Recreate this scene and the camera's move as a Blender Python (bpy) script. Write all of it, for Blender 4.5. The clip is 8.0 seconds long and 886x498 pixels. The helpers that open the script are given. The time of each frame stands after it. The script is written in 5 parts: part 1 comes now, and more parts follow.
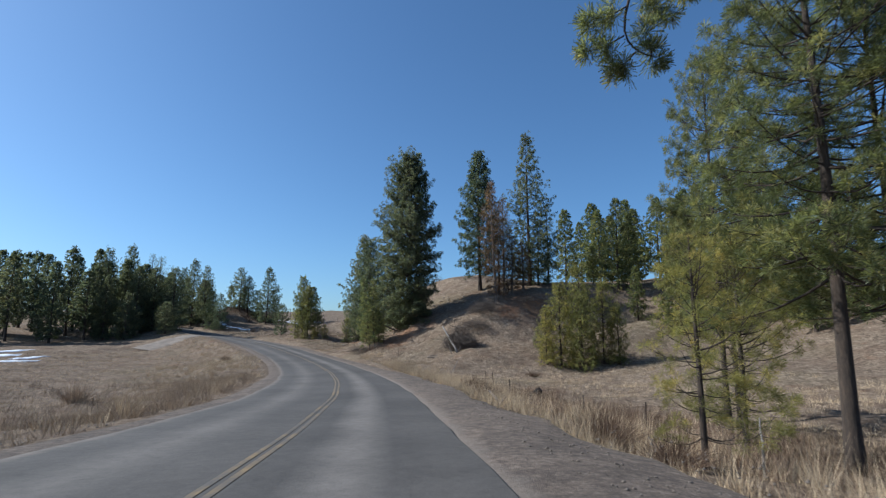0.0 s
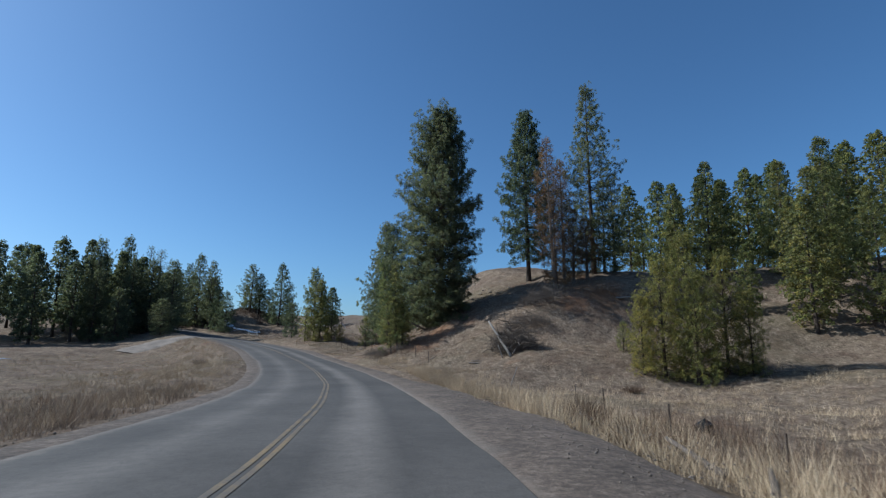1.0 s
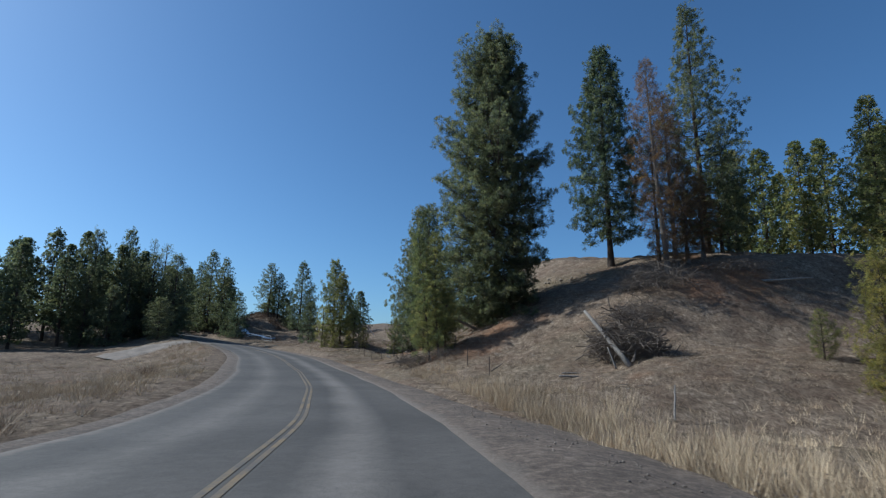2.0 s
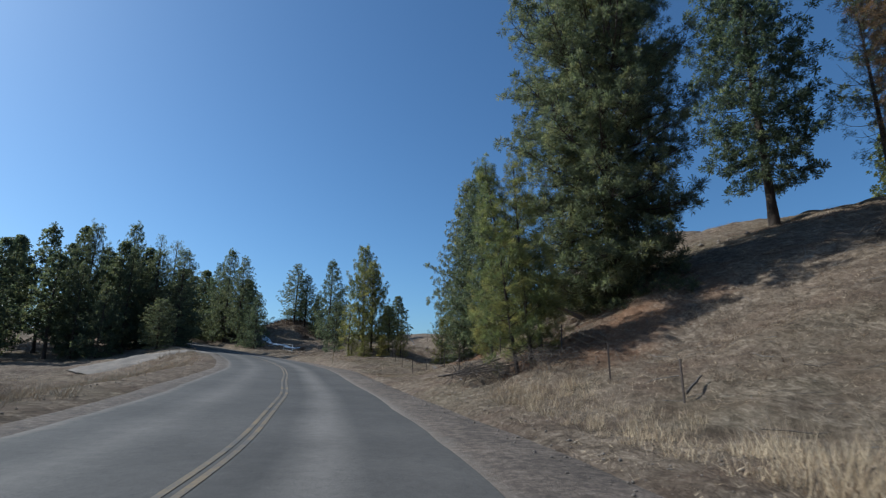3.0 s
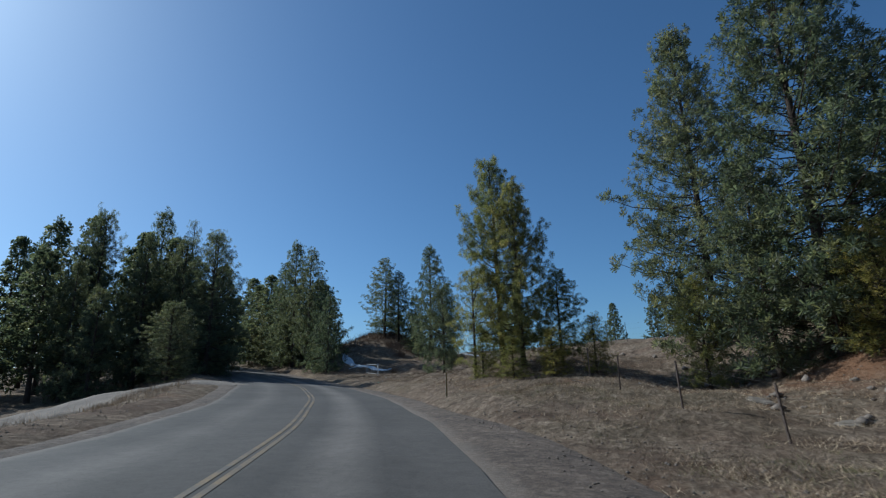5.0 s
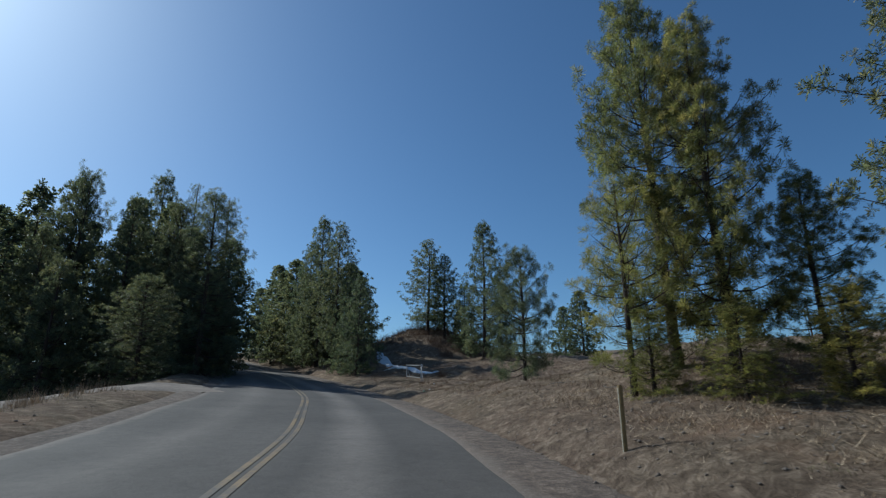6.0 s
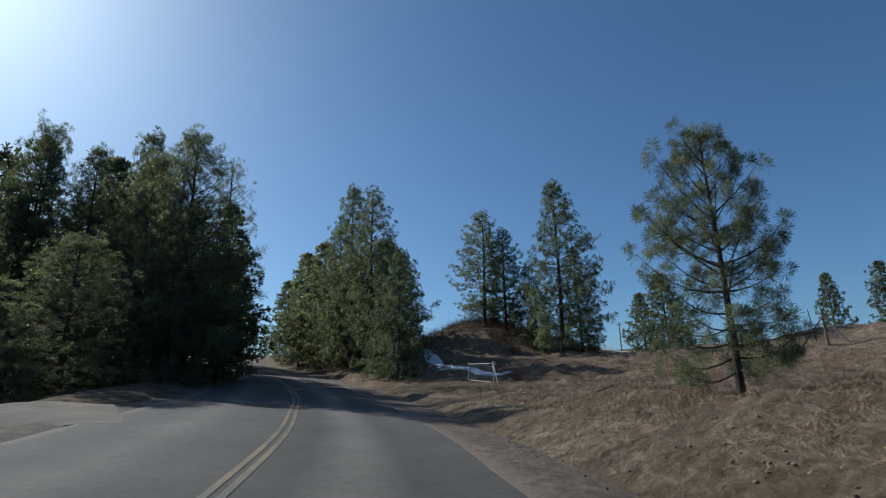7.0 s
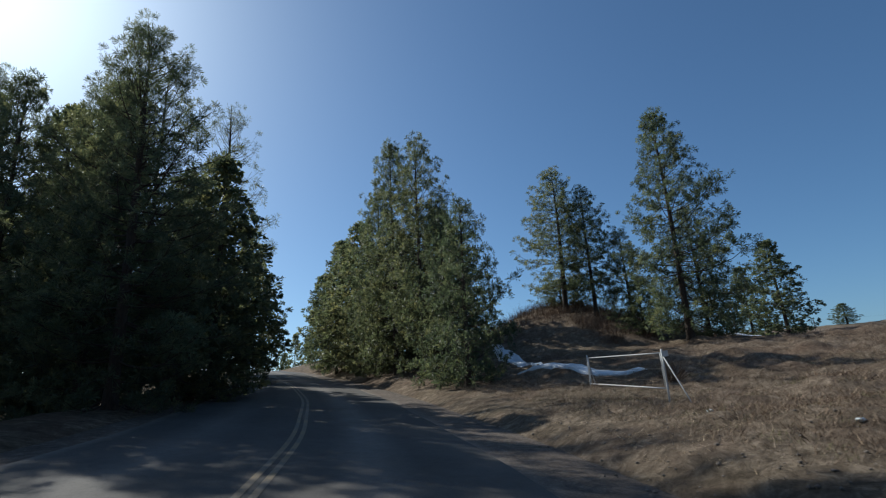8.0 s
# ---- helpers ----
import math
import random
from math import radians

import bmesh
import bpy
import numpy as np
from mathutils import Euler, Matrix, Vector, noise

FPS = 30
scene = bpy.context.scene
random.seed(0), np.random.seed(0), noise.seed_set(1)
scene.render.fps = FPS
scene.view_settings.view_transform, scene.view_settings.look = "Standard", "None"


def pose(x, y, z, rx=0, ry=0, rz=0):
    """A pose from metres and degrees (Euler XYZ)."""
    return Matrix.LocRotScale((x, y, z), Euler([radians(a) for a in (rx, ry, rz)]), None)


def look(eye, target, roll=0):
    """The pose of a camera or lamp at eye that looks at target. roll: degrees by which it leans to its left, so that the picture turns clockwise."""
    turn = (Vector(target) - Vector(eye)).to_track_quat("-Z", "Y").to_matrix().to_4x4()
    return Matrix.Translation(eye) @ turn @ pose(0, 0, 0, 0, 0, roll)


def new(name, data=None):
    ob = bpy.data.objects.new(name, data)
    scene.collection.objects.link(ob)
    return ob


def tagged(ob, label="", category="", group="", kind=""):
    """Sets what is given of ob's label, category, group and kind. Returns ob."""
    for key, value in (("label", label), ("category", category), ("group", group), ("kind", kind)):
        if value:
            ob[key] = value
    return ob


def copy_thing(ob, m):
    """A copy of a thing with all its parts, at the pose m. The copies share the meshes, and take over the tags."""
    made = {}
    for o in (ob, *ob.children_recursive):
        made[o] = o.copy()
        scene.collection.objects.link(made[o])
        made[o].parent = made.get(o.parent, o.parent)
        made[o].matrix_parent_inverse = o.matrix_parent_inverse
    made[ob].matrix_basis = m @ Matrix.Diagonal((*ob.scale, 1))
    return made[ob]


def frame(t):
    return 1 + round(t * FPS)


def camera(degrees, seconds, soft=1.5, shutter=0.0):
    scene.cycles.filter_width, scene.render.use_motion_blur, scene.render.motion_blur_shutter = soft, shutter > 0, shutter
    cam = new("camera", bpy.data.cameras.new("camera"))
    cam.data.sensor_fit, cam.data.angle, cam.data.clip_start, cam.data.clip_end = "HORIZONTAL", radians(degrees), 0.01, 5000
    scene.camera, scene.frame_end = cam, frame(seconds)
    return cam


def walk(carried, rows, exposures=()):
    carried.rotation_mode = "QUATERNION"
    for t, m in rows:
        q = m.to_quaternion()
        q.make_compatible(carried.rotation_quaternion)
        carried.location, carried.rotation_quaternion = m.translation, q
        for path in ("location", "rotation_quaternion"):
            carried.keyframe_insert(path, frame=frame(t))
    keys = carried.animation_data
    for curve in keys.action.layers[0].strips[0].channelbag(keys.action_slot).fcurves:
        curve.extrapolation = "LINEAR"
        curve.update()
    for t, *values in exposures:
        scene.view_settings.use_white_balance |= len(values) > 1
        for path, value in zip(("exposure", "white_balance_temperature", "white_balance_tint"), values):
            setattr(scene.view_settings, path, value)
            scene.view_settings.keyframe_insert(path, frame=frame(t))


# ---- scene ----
cam = camera(80.9, 8.0, soft=1.2, shutter=0.07)
# seconds, x, y, z, yaw (to the left of +y), pitch up, lean to the left
ROWS = [
    (0.0, 0.00, 0.00, 1.400, 0.00, 9.81, 0.30),
    (0.5, -0.67, 7.01, 1.018, 1.34, 10.25, 0.50),
    (1.0, -1.54, 13.94, 0.681, 2.81, 10.74, 0.74),
    (1.5, -2.65, 20.86, 0.439, 4.50, 11.36, 1.09),
    (1.7, -3.15, 23.61, 0.356, 5.21, 11.63, 1.14),
    (2.8, -6.56, 38.66, 0.101, 9.66, 12.98, 1.08),
    (3.0, -7.32, 41.36, 0.097, 10.58, 13.30, 0.87),
    (3.5, -9.49, 47.99, 0.170, 13.15, 14.08, 0.27),
    (4.0, -11.99, 54.28, 0.351, 16.14, 14.90, -0.65),
    (4.5, -14.70, 60.10, 0.558, 18.71, 15.25, -1.44),
    (4.7, -15.77, 62.25, 0.649, 19.74, 15.30, -1.67),
    (5.8, -21.91, 73.39, 1.242, 24.72, 15.90, -0.22),
    (6.0, -23.08, 75.30, 1.345, 25.65, 15.85, -0.20),
    (6.5, -25.99, 79.86, 1.578, 27.98, 15.94, -0.41),
    (7.0, -29.05, 84.19, 1.843, 30.26, 16.04, -1.02),
    (7.5, -32.12, 88.05, 2.104, 32.50, 16.19, -2.02),
    (8.0, -35.25, 91.51, 2.394, 34.93, 16.38, -3.25),
]


def eye_pose(x, y, z, yaw, pitch, lean):
    a, b = radians(yaw), radians(pitch)
    ahead = Vector((-math.sin(a) * math.cos(b), math.cos(a) * math.cos(b), math.sin(b)))
    return look(Vector((x, y, z)), Vector((x, y, z)) + ahead, lean)


walk(cam, [(t, eye_pose(*r)) for t, *r in ROWS], exposures=[(0.0, 0.28, 5600, 4), (0.5, 0.12, 5450, 3), (1.5, -0.02, 5350, 2), (3.0, 0.0, 5450, 1), (3.5, 0.0, 5450, 1), (4.5, -0.22, 5350, 0), (6.0, -0.32, 5500, 0), (8.0, -0.15, 5900, 2)])

# ---- light: clear sky, late-winter sun ahead and to the left ----
SUN_YAW, SUN_EL = 84.0, 38.0
world = bpy.data.worlds.new("world")
scene.world = world
world.use_nodes = True
wn = world.node_tree
sky = wn.nodes.new("ShaderNodeTexSky")
sky.sky_type, sky.sun_disc = "NISHITA", False
sky.sun_elevation, sky.sun_rotation = radians(SUN_EL), radians(360 - SUN_YAW)
sky.altitude, sky.air_density, sky.dust_density, sky.ozone_density = 1000, 1.0, 2.2, 5.0
tint = wn.nodes.new("ShaderNodeMix")
tint.data_type, tint.blend_type = "RGBA", "MULTIPLY"
tint.inputs[0].default_value, tint.inputs[7].default_value = 1.0, (0.93, 1.0, 1.0, 1.0)
wn.links.new(sky.outputs[0], tint.inputs[6])
wn.links.new(tint.outputs[2], wn.nodes["Background"].inputs[0])
wn.nodes["Background"].inputs[1].default_value = 0.108
sun = new("sun", bpy.data.lights.new("sun", "SUN"))
sun.data.energy, sun.data.angle, sun.data.color = 5.0, radians(0.53), (1.0, 0.92, 0.83)
sa, sb = radians(SUN_YAW), radians(SUN_EL)
sun.matrix_world = look((0, 0, 60), Vector((0, 0, 60)) - Vector((-math.sin(sa) * math.cos(sb), math.cos(sa) * math.cos(sb), math.sin(sb))))

# ---- materials ----
RNG = np.random.default_rng(7)


def material(name, build):
    m = bpy.data.materials.new(name)
    m.use_nodes = True
    build(m.node_tree, m.node_tree.nodes["Principled BSDF"])
    return m


def tex(nt, scale, detail=5.0, rough=0.6, coord="Object", stretch=None, distort=0.0):
    c = nt.nodes.new("ShaderNodeTexCoord")
    n = nt.nodes.new("ShaderNodeTexNoise")
    n.inputs["Scale"].default_value, n.inputs["Detail"].default_value = scale, detail
    n.inputs["Roughness"].default_value, n.inputs["Distortion"].default_value = rough, distort
    src = c.outputs[coord]
    if stretch:
        mp = nt.nodes.new("ShaderNodeMapping")
        mp.inputs["Scale"].default_value = stretch
        nt.links.new(src, mp.inputs[0])
        src = mp.outputs[0]
    nt.links.new(src, n.inputs["Vector"])
    return n.outputs["Fac"]


def ramp(nt, fac, stops):
    r = nt.nodes.new("ShaderNodeValToRGB")
    els = r.color_ramp.elements
    while len(els) < len(stops):
        els.new(0.5)
    for e, (p, col) in zip(els, stops):
        e.position, e.color = p, (*col, 1) if len(col) == 3 else col
    nt.links.new(fac, r.inputs[0])
    return r.outputs[0]


def mix(nt, fac, a, b, how="MIX"):
    n = nt.nodes.new("ShaderNodeMix")
    n.data_type, n.blend_type = "RGBA", how
    for sock, v in ((n.inputs[0], fac), (n.inputs[6], a), (n.inputs[7], b)):
        if isinstance(v, (int, float)):
            sock.default_value = v
        elif isinstance(v, tuple):
            sock.default_value = (*v, 1)
        else:
            nt.links.new(v, sock)
    return n.outputs[2]


def bump(nt, bsdf, fac, strength, dist):
    b = nt.nodes.new("ShaderNodeBump")
    b.inputs["Strength"].default_value, b.inputs["Distance"].default_value = strength, dist
    nt.links.new(fac, b.inputs["Height"])
    nt.links.new(b.outputs[0], bsdf.inputs["Normal"])


def grey(v):
    return (v, v, v)


def dust(nt, fine):
    """Pale tan fines, the same on the asphalt's edge and on the shoulder."""
    return ramp(nt, fine, [(0.25, (0.115, 0.090, 0.070)), (0.5, (0.232, 0.188, 0.150)), (0.75, (0.36, 0.30, 0.245))])


def asphalt_build(nt, b):
    fine = tex(nt, 55, 6, 0.75)
    broad = tex(nt, 0.35, 4, 0.6)
    # wheel wear: lengthwise bands across the road's width, from the strip's own u coordinate
    uv = nt.nodes.new("ShaderNodeUVMap")
    sep = nt.nodes.new("ShaderNodeSeparateXYZ")
    nt.links.new(uv.outputs[0], sep.inputs[0])
    wob = nt.nodes.new("ShaderNodeMath")
    wob.operation = "MULTIPLY_ADD"
    nt.links.new(broad, wob.inputs[0])
    wob.inputs[1].default_value = 0.05
    nt.links.new(sep.outputs[0], wob.inputs[2])
    bands = ramp(nt, wob.outputs[0], [(0.0, grey(0.50)), (0.06, grey(0.32)), (0.17, grey(0.22)), (0.29, grey(0.68)), (0.40, grey(0.24)), (0.53, grey(0.24)),
                                      (0.66, grey(0.14)), (0.74, grey(0.84)), (0.775, grey(0.84)), (0.85, grey(0.16)), (0.95, grey(0.24)), (1.0, grey(0.22))])
    base = ramp(nt, fine, [(0.3, (0.042, 0.037, 0.033)), (0.7, (0.085, 0.076, 0.068))])
    worn = ramp(nt, fine, [(0.3, (0.133, 0.116, 0.101)), (0.7, (0.212, 0.186, 0.162))])
    col = mix(nt, bands, base, worn)
    patch = ramp(nt, broad, [(0.35, grey(0.82)), (0.65, grey(1.12))])
    mottle = ramp(nt, tex(nt, 5.0, 6, 0.75), [(0.35, grey(0.88)), (0.65, grey(1.1))])
    col = mix(nt, 1.0, col, mottle, "MULTIPLY")
    seams = ramp(nt, tex(nt, 1.1, 7, 0.65, distort=2.5), [(0.485, grey(1)), (0.5, grey(0.78)), (0.515, grey(1))])
    col = mix(nt, 1.0, col, seams, "MULTIPLY")
    col = mix(nt, 1.0, col, patch, "MULTIPLY")
    # dust blown over both edges
    edge = nt.nodes.new("ShaderNodeMath")
    edge.operation = "MULTIPLY_ADD"
    nt.links.new(tex(nt, 2.2, 6, 0.7), edge.inputs[0])
    edge.inputs[1].default_value = 0.10
    nt.links.new(sep.outputs[0], edge.inputs[2])
    cover = ramp(nt, edge.outputs[0], [(0.040, grey(0.7)), (0.090, grey(0.0)), (1.0, grey(0.0))])
    col = mix(nt, cover, col, dust(nt, fine))
    nt.links.new(col, b.inputs["Base Color"])
    b.inputs["Roughness"].default_value = 0.88
    b.inputs["Specular IOR Level"].default_value = 0.3
    bump(nt, b, fine, 0.3, 0.006)


def paint_build(nt, b):
    chip = tex(nt, 22, 6, 0.75)
    broad = tex(nt, 1.3, 4, 0.6)
    k = mix(nt, 0.5, chip, broad)
    f = ramp(nt, k, [(0.38, grey(0.15)), (0.56, grey(0.95))])
    nt.links.new(mix(nt, f, (0.27, 0.175, 0.066), (0.085, 0.074, 0.062)), b.inputs["Base Color"])
    b.inputs["Roughness"].default_value = 0.7


def gravel_build(nt, b):
    fine = tex(nt, 30, 8, 0.8)
    broad = tex(nt, 0.8, 5, 0.65)
    a = dust(nt, fine)
    dirt = ramp(nt, broad, [(0.35, grey(0.7)), (0.7, grey(1.2))])
    # fines washed pale beside the asphalt, brown soil further out
    uv = nt.nodes.new("ShaderNodeUVMap")
    sep = nt.nodes.new("ShaderNodeSeparateXYZ")
    nt.links.new(uv.outputs[0], sep.inputs[0])
    wob = nt.nodes.new("ShaderNodeMath")
    wob.operation = "MULTIPLY_ADD"
    nt.links.new(broad, wob.inputs[0])
    wob.inputs[1].default_value = 0.35
    nt.links.new(sep.outputs[0], wob.inputs[2])
    soil = ramp(nt, mix(nt, 0.5, fine, tex(nt, 6, 6, 0.75)), [(0.38, (0.050, 0.036, 0.026)), (0.5, (0.124, 0.090, 0.066)), (0.60, (0.255, 0.196, 0.148))])
    a = mix(nt, ramp(nt, wob.outputs[0], [(0.28, grey(0)), (0.42, grey(0.97))]), a, soil)
    nt.links.new(mix(nt, 1.0, a, dirt, "MULTIPLY"), b.inputs["Base Color"])
    b.inputs["Roughness"].default_value = 0.95
    bump(nt, b, mix(nt, 0.5, fine, tex(nt, 7, 5, 0.7)), 1.0, 0.05)


def spot(nt, x, y, r, rough):
    """A ragged round patch of the ground about x, y: 1 inside, 0 outside."""
    tc = nt.nodes.new("ShaderNodeTexCoord")
    flat = nt.nodes.new("ShaderNodeVectorMath")
    flat.operation = "MULTIPLY"
    flat.inputs[1].default_value = (1, 1, 0)
    nt.links.new(tc.outputs["Object"], flat.inputs[0])
    far = nt.nodes.new("ShaderNodeVectorMath")
    far.operation = "DISTANCE"
    far.inputs[1].default_value = (x, y, 0)
    nt.links.new(flat.outputs[0], far.inputs[0])
    m = nt.nodes.new("ShaderNodeMath")
    m.operation = "MULTIPLY_ADD"
    nt.links.new(rough, m.inputs[0])
    m.inputs[1].default_value = 1.6 * r
    nt.links.new(far.outputs["Value"], m.inputs[2])
    d = nt.nodes.new("ShaderNodeMath")
    d.operation = "DIVIDE"
    nt.links.new(m.outputs[0], d.inputs[0])
    d.inputs[1].default_value = 2.0 * r
    return ramp(nt, d.outputs[0], [(0.60, grey(0.62)), (0.95, grey(0.0))])


def ground_build(nt, b):
    fine = tex(nt, 9.0, 9, 0.78)
    straw = tex(nt, 5.5, 8, 0.8, stretch=(1.0, 0.45, 1.0), distort=0.8)
    mid = tex(nt, 0.55, 6, 0.65)
    broad = tex(nt, 0.07, 4, 0.6)
    dry = ramp(nt, straw, [(0.36, (0.082, 0.060, 0.043)), (0.5, (0.210, 0.158, 0.113)), (0.66, (0.426, 0.335, 0.244))])
    soil = ramp(nt, fine, [(0.3, (0.060, 0.041, 0.030)), (0.55, (0.159, 0.106, 0.074)), (0.75, (0.288, 0.196, 0.141))])
    col = mix(nt, ramp(nt, mid, [(0.44, grey(0.08)), (0.68, grey(0.85))]), dry, soil)
    # uneven soil tone, plus the shading of tufts put into the colour as blotches
    tuft_shading = ramp(nt, tex(nt, 1.7, 5, 0.7, distort=0.6), [(0.34, grey(0.66)), (0.52, grey(1.0)), (0.68, grey(1.28))])
    col = mix(nt, 1.0, col, tuft_shading, "MULTIPLY")
    # rust-brown needle duff and bare clay
    duff = ramp(nt, tex(nt, 0.16, 5, 0.7), [(0.61, grey(0.0)), (0.71, grey(0.5))])
    col = mix(nt, duff, col, ramp(nt, fine, [(0.3, (0.102, 0.051, 0.030)), (0.7, (0.306, 0.163, 0.092))]))
    # scars of bare red clay where the bank has slipped
    rough = tex(nt, 1.3, 6, 0.7)
    clay = ramp(nt, fine, [(0.3, (0.120, 0.056, 0.030)), (0.55, (0.300, 0.150, 0.078)), (0.75, (0.470, 0.270, 0.150))])
    for x, y, r in ((-5.4, 58.9, 1.9), (-7.5, 59.9, 1.2), (-4.0, 60.6, 1.6), (-12.6, 82.8, 2.4), (9.6, 60.0, 2.6), (7.2, 58.4, 1.4)):
        col = mix(nt, spot(nt, x, y, r, rough), col, clay)
    # faint winter green in the low turf
    green = ramp(nt, broad, [(0.5, grey(0.0)), (0.75, grey(0.3))])
    col = mix(nt, green, col, (0.133, 0.129, 0.059))
    nt.links.new(col, b.inputs["Base Color"])
    b.inputs["Roughness"].default_value = 1.0
    b.inputs["Specular IOR Level"].default_value = 0.1
    bump(nt, b, mix(nt, 0.35, mix(nt, 0.5, fine, straw), tex(nt, 1.6, 4, 0.6)), 1.0, 0.22)


def needle_build(dark, light, warm):
    def f(nt, b):
        g = nt.nodes.new("ShaderNodeNewGeometry")
        oi = nt.nodes.new("ShaderNodeObjectInfo")
        col = ramp(nt, g.outputs["Random Per Island"], [(0.0, dark), (0.65, light), (1.0, warm)])
        tint = ramp(nt, oi.outputs["Random"], [(0.0, (0.8, 0.86, 0.85)), (1.0, (1.2, 1.12, 1.0))])
        big = ramp(nt, tex(nt, 0.9, 3, 0.5), [(0.35, grey(0.7)), (0.65, grey(1.25))])
        col = mix(nt, 1.0, mix(nt, 1.0, col, tint, "MULTIPLY"), big, "MULTIPLY")
        nt.links.new(col, b.inputs["Base Color"])
        b.inputs["Roughness"].default_value = 0.5
        b.inputs["Specular IOR Level"].default_value = 0.4
        # thin needles let a little light through
        tr = nt.nodes.new("ShaderNodeBsdfTranslucent")
        nt.links.new(mix(nt, 1.0, col, (1.9, 1.8, 1.25), "MULTIPLY"), tr.inputs[0])
        ms = nt.nodes.new("ShaderNodeMixShader")
        ms.inputs[0].default_value = 0.55
        nt.links.new(b.outputs[0], ms.inputs[1])
        nt.links.new(tr.outputs[0], ms.inputs[2])
        nt.links.new(ms.outputs[0], nt.nodes["Material Output"].inputs[0])
    return f


def bark_build(a, c):
    def f(nt, b):
        n = tex(nt, 6, 8, 0.75, stretch=(3.0, 3.0, 0.6))
        nt.links.new(ramp(nt, n, [(0.3, a), (0.7, c)]), b.inputs["Base Color"])
        b.inputs["Roughness"].default_value = 0.95
        bump(nt, b, n, 1.0, 0.05)
    return f


def grass_build(a, c, e):
    def f(nt, b):
        g = nt.nodes.new("ShaderNodeNewGeometry")
        col = ramp(nt, g.outputs["Random Per Island"], [(0.0, a), (0.5, c), (1.0, e)])
        patch = ramp(nt, tex(nt, 0.25, 4, 0.6), [(0.3, grey(0.65)), (0.7, grey(1.15))])
        nt.links.new(mix(nt, 1.0, col, patch, "MULTIPLY"), b.inputs["Base Color"])
        b.inputs["Roughness"].default_value = 0.8
        b.inputs["Specular IOR Level"].default_value = 0.2
    return f


def plain_build(a, c, scale, rough, metal=0.0):
    def f(nt, b):
        n = tex(nt, scale, 6, 0.7)
        nt.links.new(ramp(nt, n, [(0.3, a), (0.7, c)]), b.inputs["Base Color"])
        b.inputs["Roughness"].default_value, b.inputs["Metallic"].default_value = rough, metal
        bump(nt, b, n, 0.3, 0.01)
    return f


ASPHALT = material("worn_asphalt", asphalt_build)
PAINT = material("worn_yellow_paint", paint_build)
GRAVEL = material("shoulder_gravel", gravel_build)
GROUND = material("dry_winter_ground", ground_build)
NEEDLES = material("pine_needles", needle_build((0.056, 0.074, 0.056), (0.104, 0.126, 0.088), (0.165, 0.170, 0.105)))
# needles of young pines; on sunlit grown pines the brighter colour stands for sunlight
NEEDLES_YOUNG_SUNLIT = material("young_and_sunlit_pine_needles", needle_build((0.078, 0.094, 0.048), (0.158, 0.174, 0.080), (0.259, 0.237, 0.102)))
NEEDLES_FRESH = material("fresh_pine_needles", needle_build((0.107, 0.113, 0.043), (0.207, 0.205, 0.074), (0.315, 0.267, 0.100)))
NEEDLES_DEAD = material("dead_needles", needle_build((0.086, 0.055, 0.033), (0.172, 0.100, 0.061), (0.241, 0.170, 0.110)))
BARK = material("pine_bark", bark_build((0.022, 0.017, 0.014), (0.095, 0.066, 0.047)))
DEADWOOD = material("weathered_deadwood", bark_build((0.10, 0.085, 0.072), (0.34, 0.30, 0.26)))
TWIG = material("dark_twigs", bark_build((0.08, 0.064, 0.052), (0.23, 0.185, 0.15)))
BRUSHWOOD = material("dark_brushwood", bark_build((0.055, 0.042, 0.033), (0.210, 0.165, 0.130)))
STRAW = material("flattened_straw", grass_build((0.176, 0.122, 0.077), (0.332, 0.235, 0.155), (0.565, 0.420, 0.284)))
GRASS = material("dry_grass", grass_build((0.311, 0.217, 0.129), (0.542, 0.406, 0.253), (0.795, 0.626, 0.420)))
TURF = material("winter_turf", grass_build((0.085, 0.085, 0.035), (0.175, 0.165, 0.070), (0.33, 0.28, 0.15)))
DUFF = material("fallen_needles", grass_build((0.13, 0.055, 0.030), (0.24, 0.115, 0.060), (0.36, 0.20, 0.12)))
BRUSH = material("brown_brush", grass_build((0.092, 0.056, 0.037), (0.175, 0.112, 0.074), (0.276, 0.189, 0.123)))
ROCK = material("pale_bedrock", plain_build((0.122, 0.099, 0.074), (0.288, 0.238, 0.186), 5, 0.95))
SNOW = material("old_snow", plain_build((0.62, 0.65, 0.70), (0.86, 0.87, 0.88), 1.5, 0.6))
STEEL = material("rusted_steel", plain_build((0.05, 0.038, 0.030), (0.14, 0.10, 0.08), 30, 0.7, 0.3))
WIRE = material("rusted_wire", plain_build((0.045, 0.036, 0.030), (0.105, 0.085, 0.070), 10, 0.85, 0.2))
PIPE = material("white_painted_pipe", plain_build((0.429, 0.410, 0.385), (0.608, 0.585, 0.555), 8, 0.5))
POSTWOOD = material("yellowed_post", plain_build((0.20, 0.14, 0.055), (0.35, 0.25, 0.105), 12, 0.7))
POSTFACE = material("pale_post_face", plain_build((0.385, 0.343, 0.252), (0.525, 0.475, 0.372), 12, 0.7))
BLACK = material("black_plastic", plain_build((0.010, 0.010, 0.011), (0.02, 0.02, 0.02), 6, 0.9))
PALE = material("pale_litter", plain_build((0.5, 0.53, 0.5), (0.75, 0.77, 0.75), 12, 0.5))
GREENLITTER = material("green_litter", plain_build((0.03, 0.18, 0.12), (0.06, 0.28, 0.18), 12, 0.4))

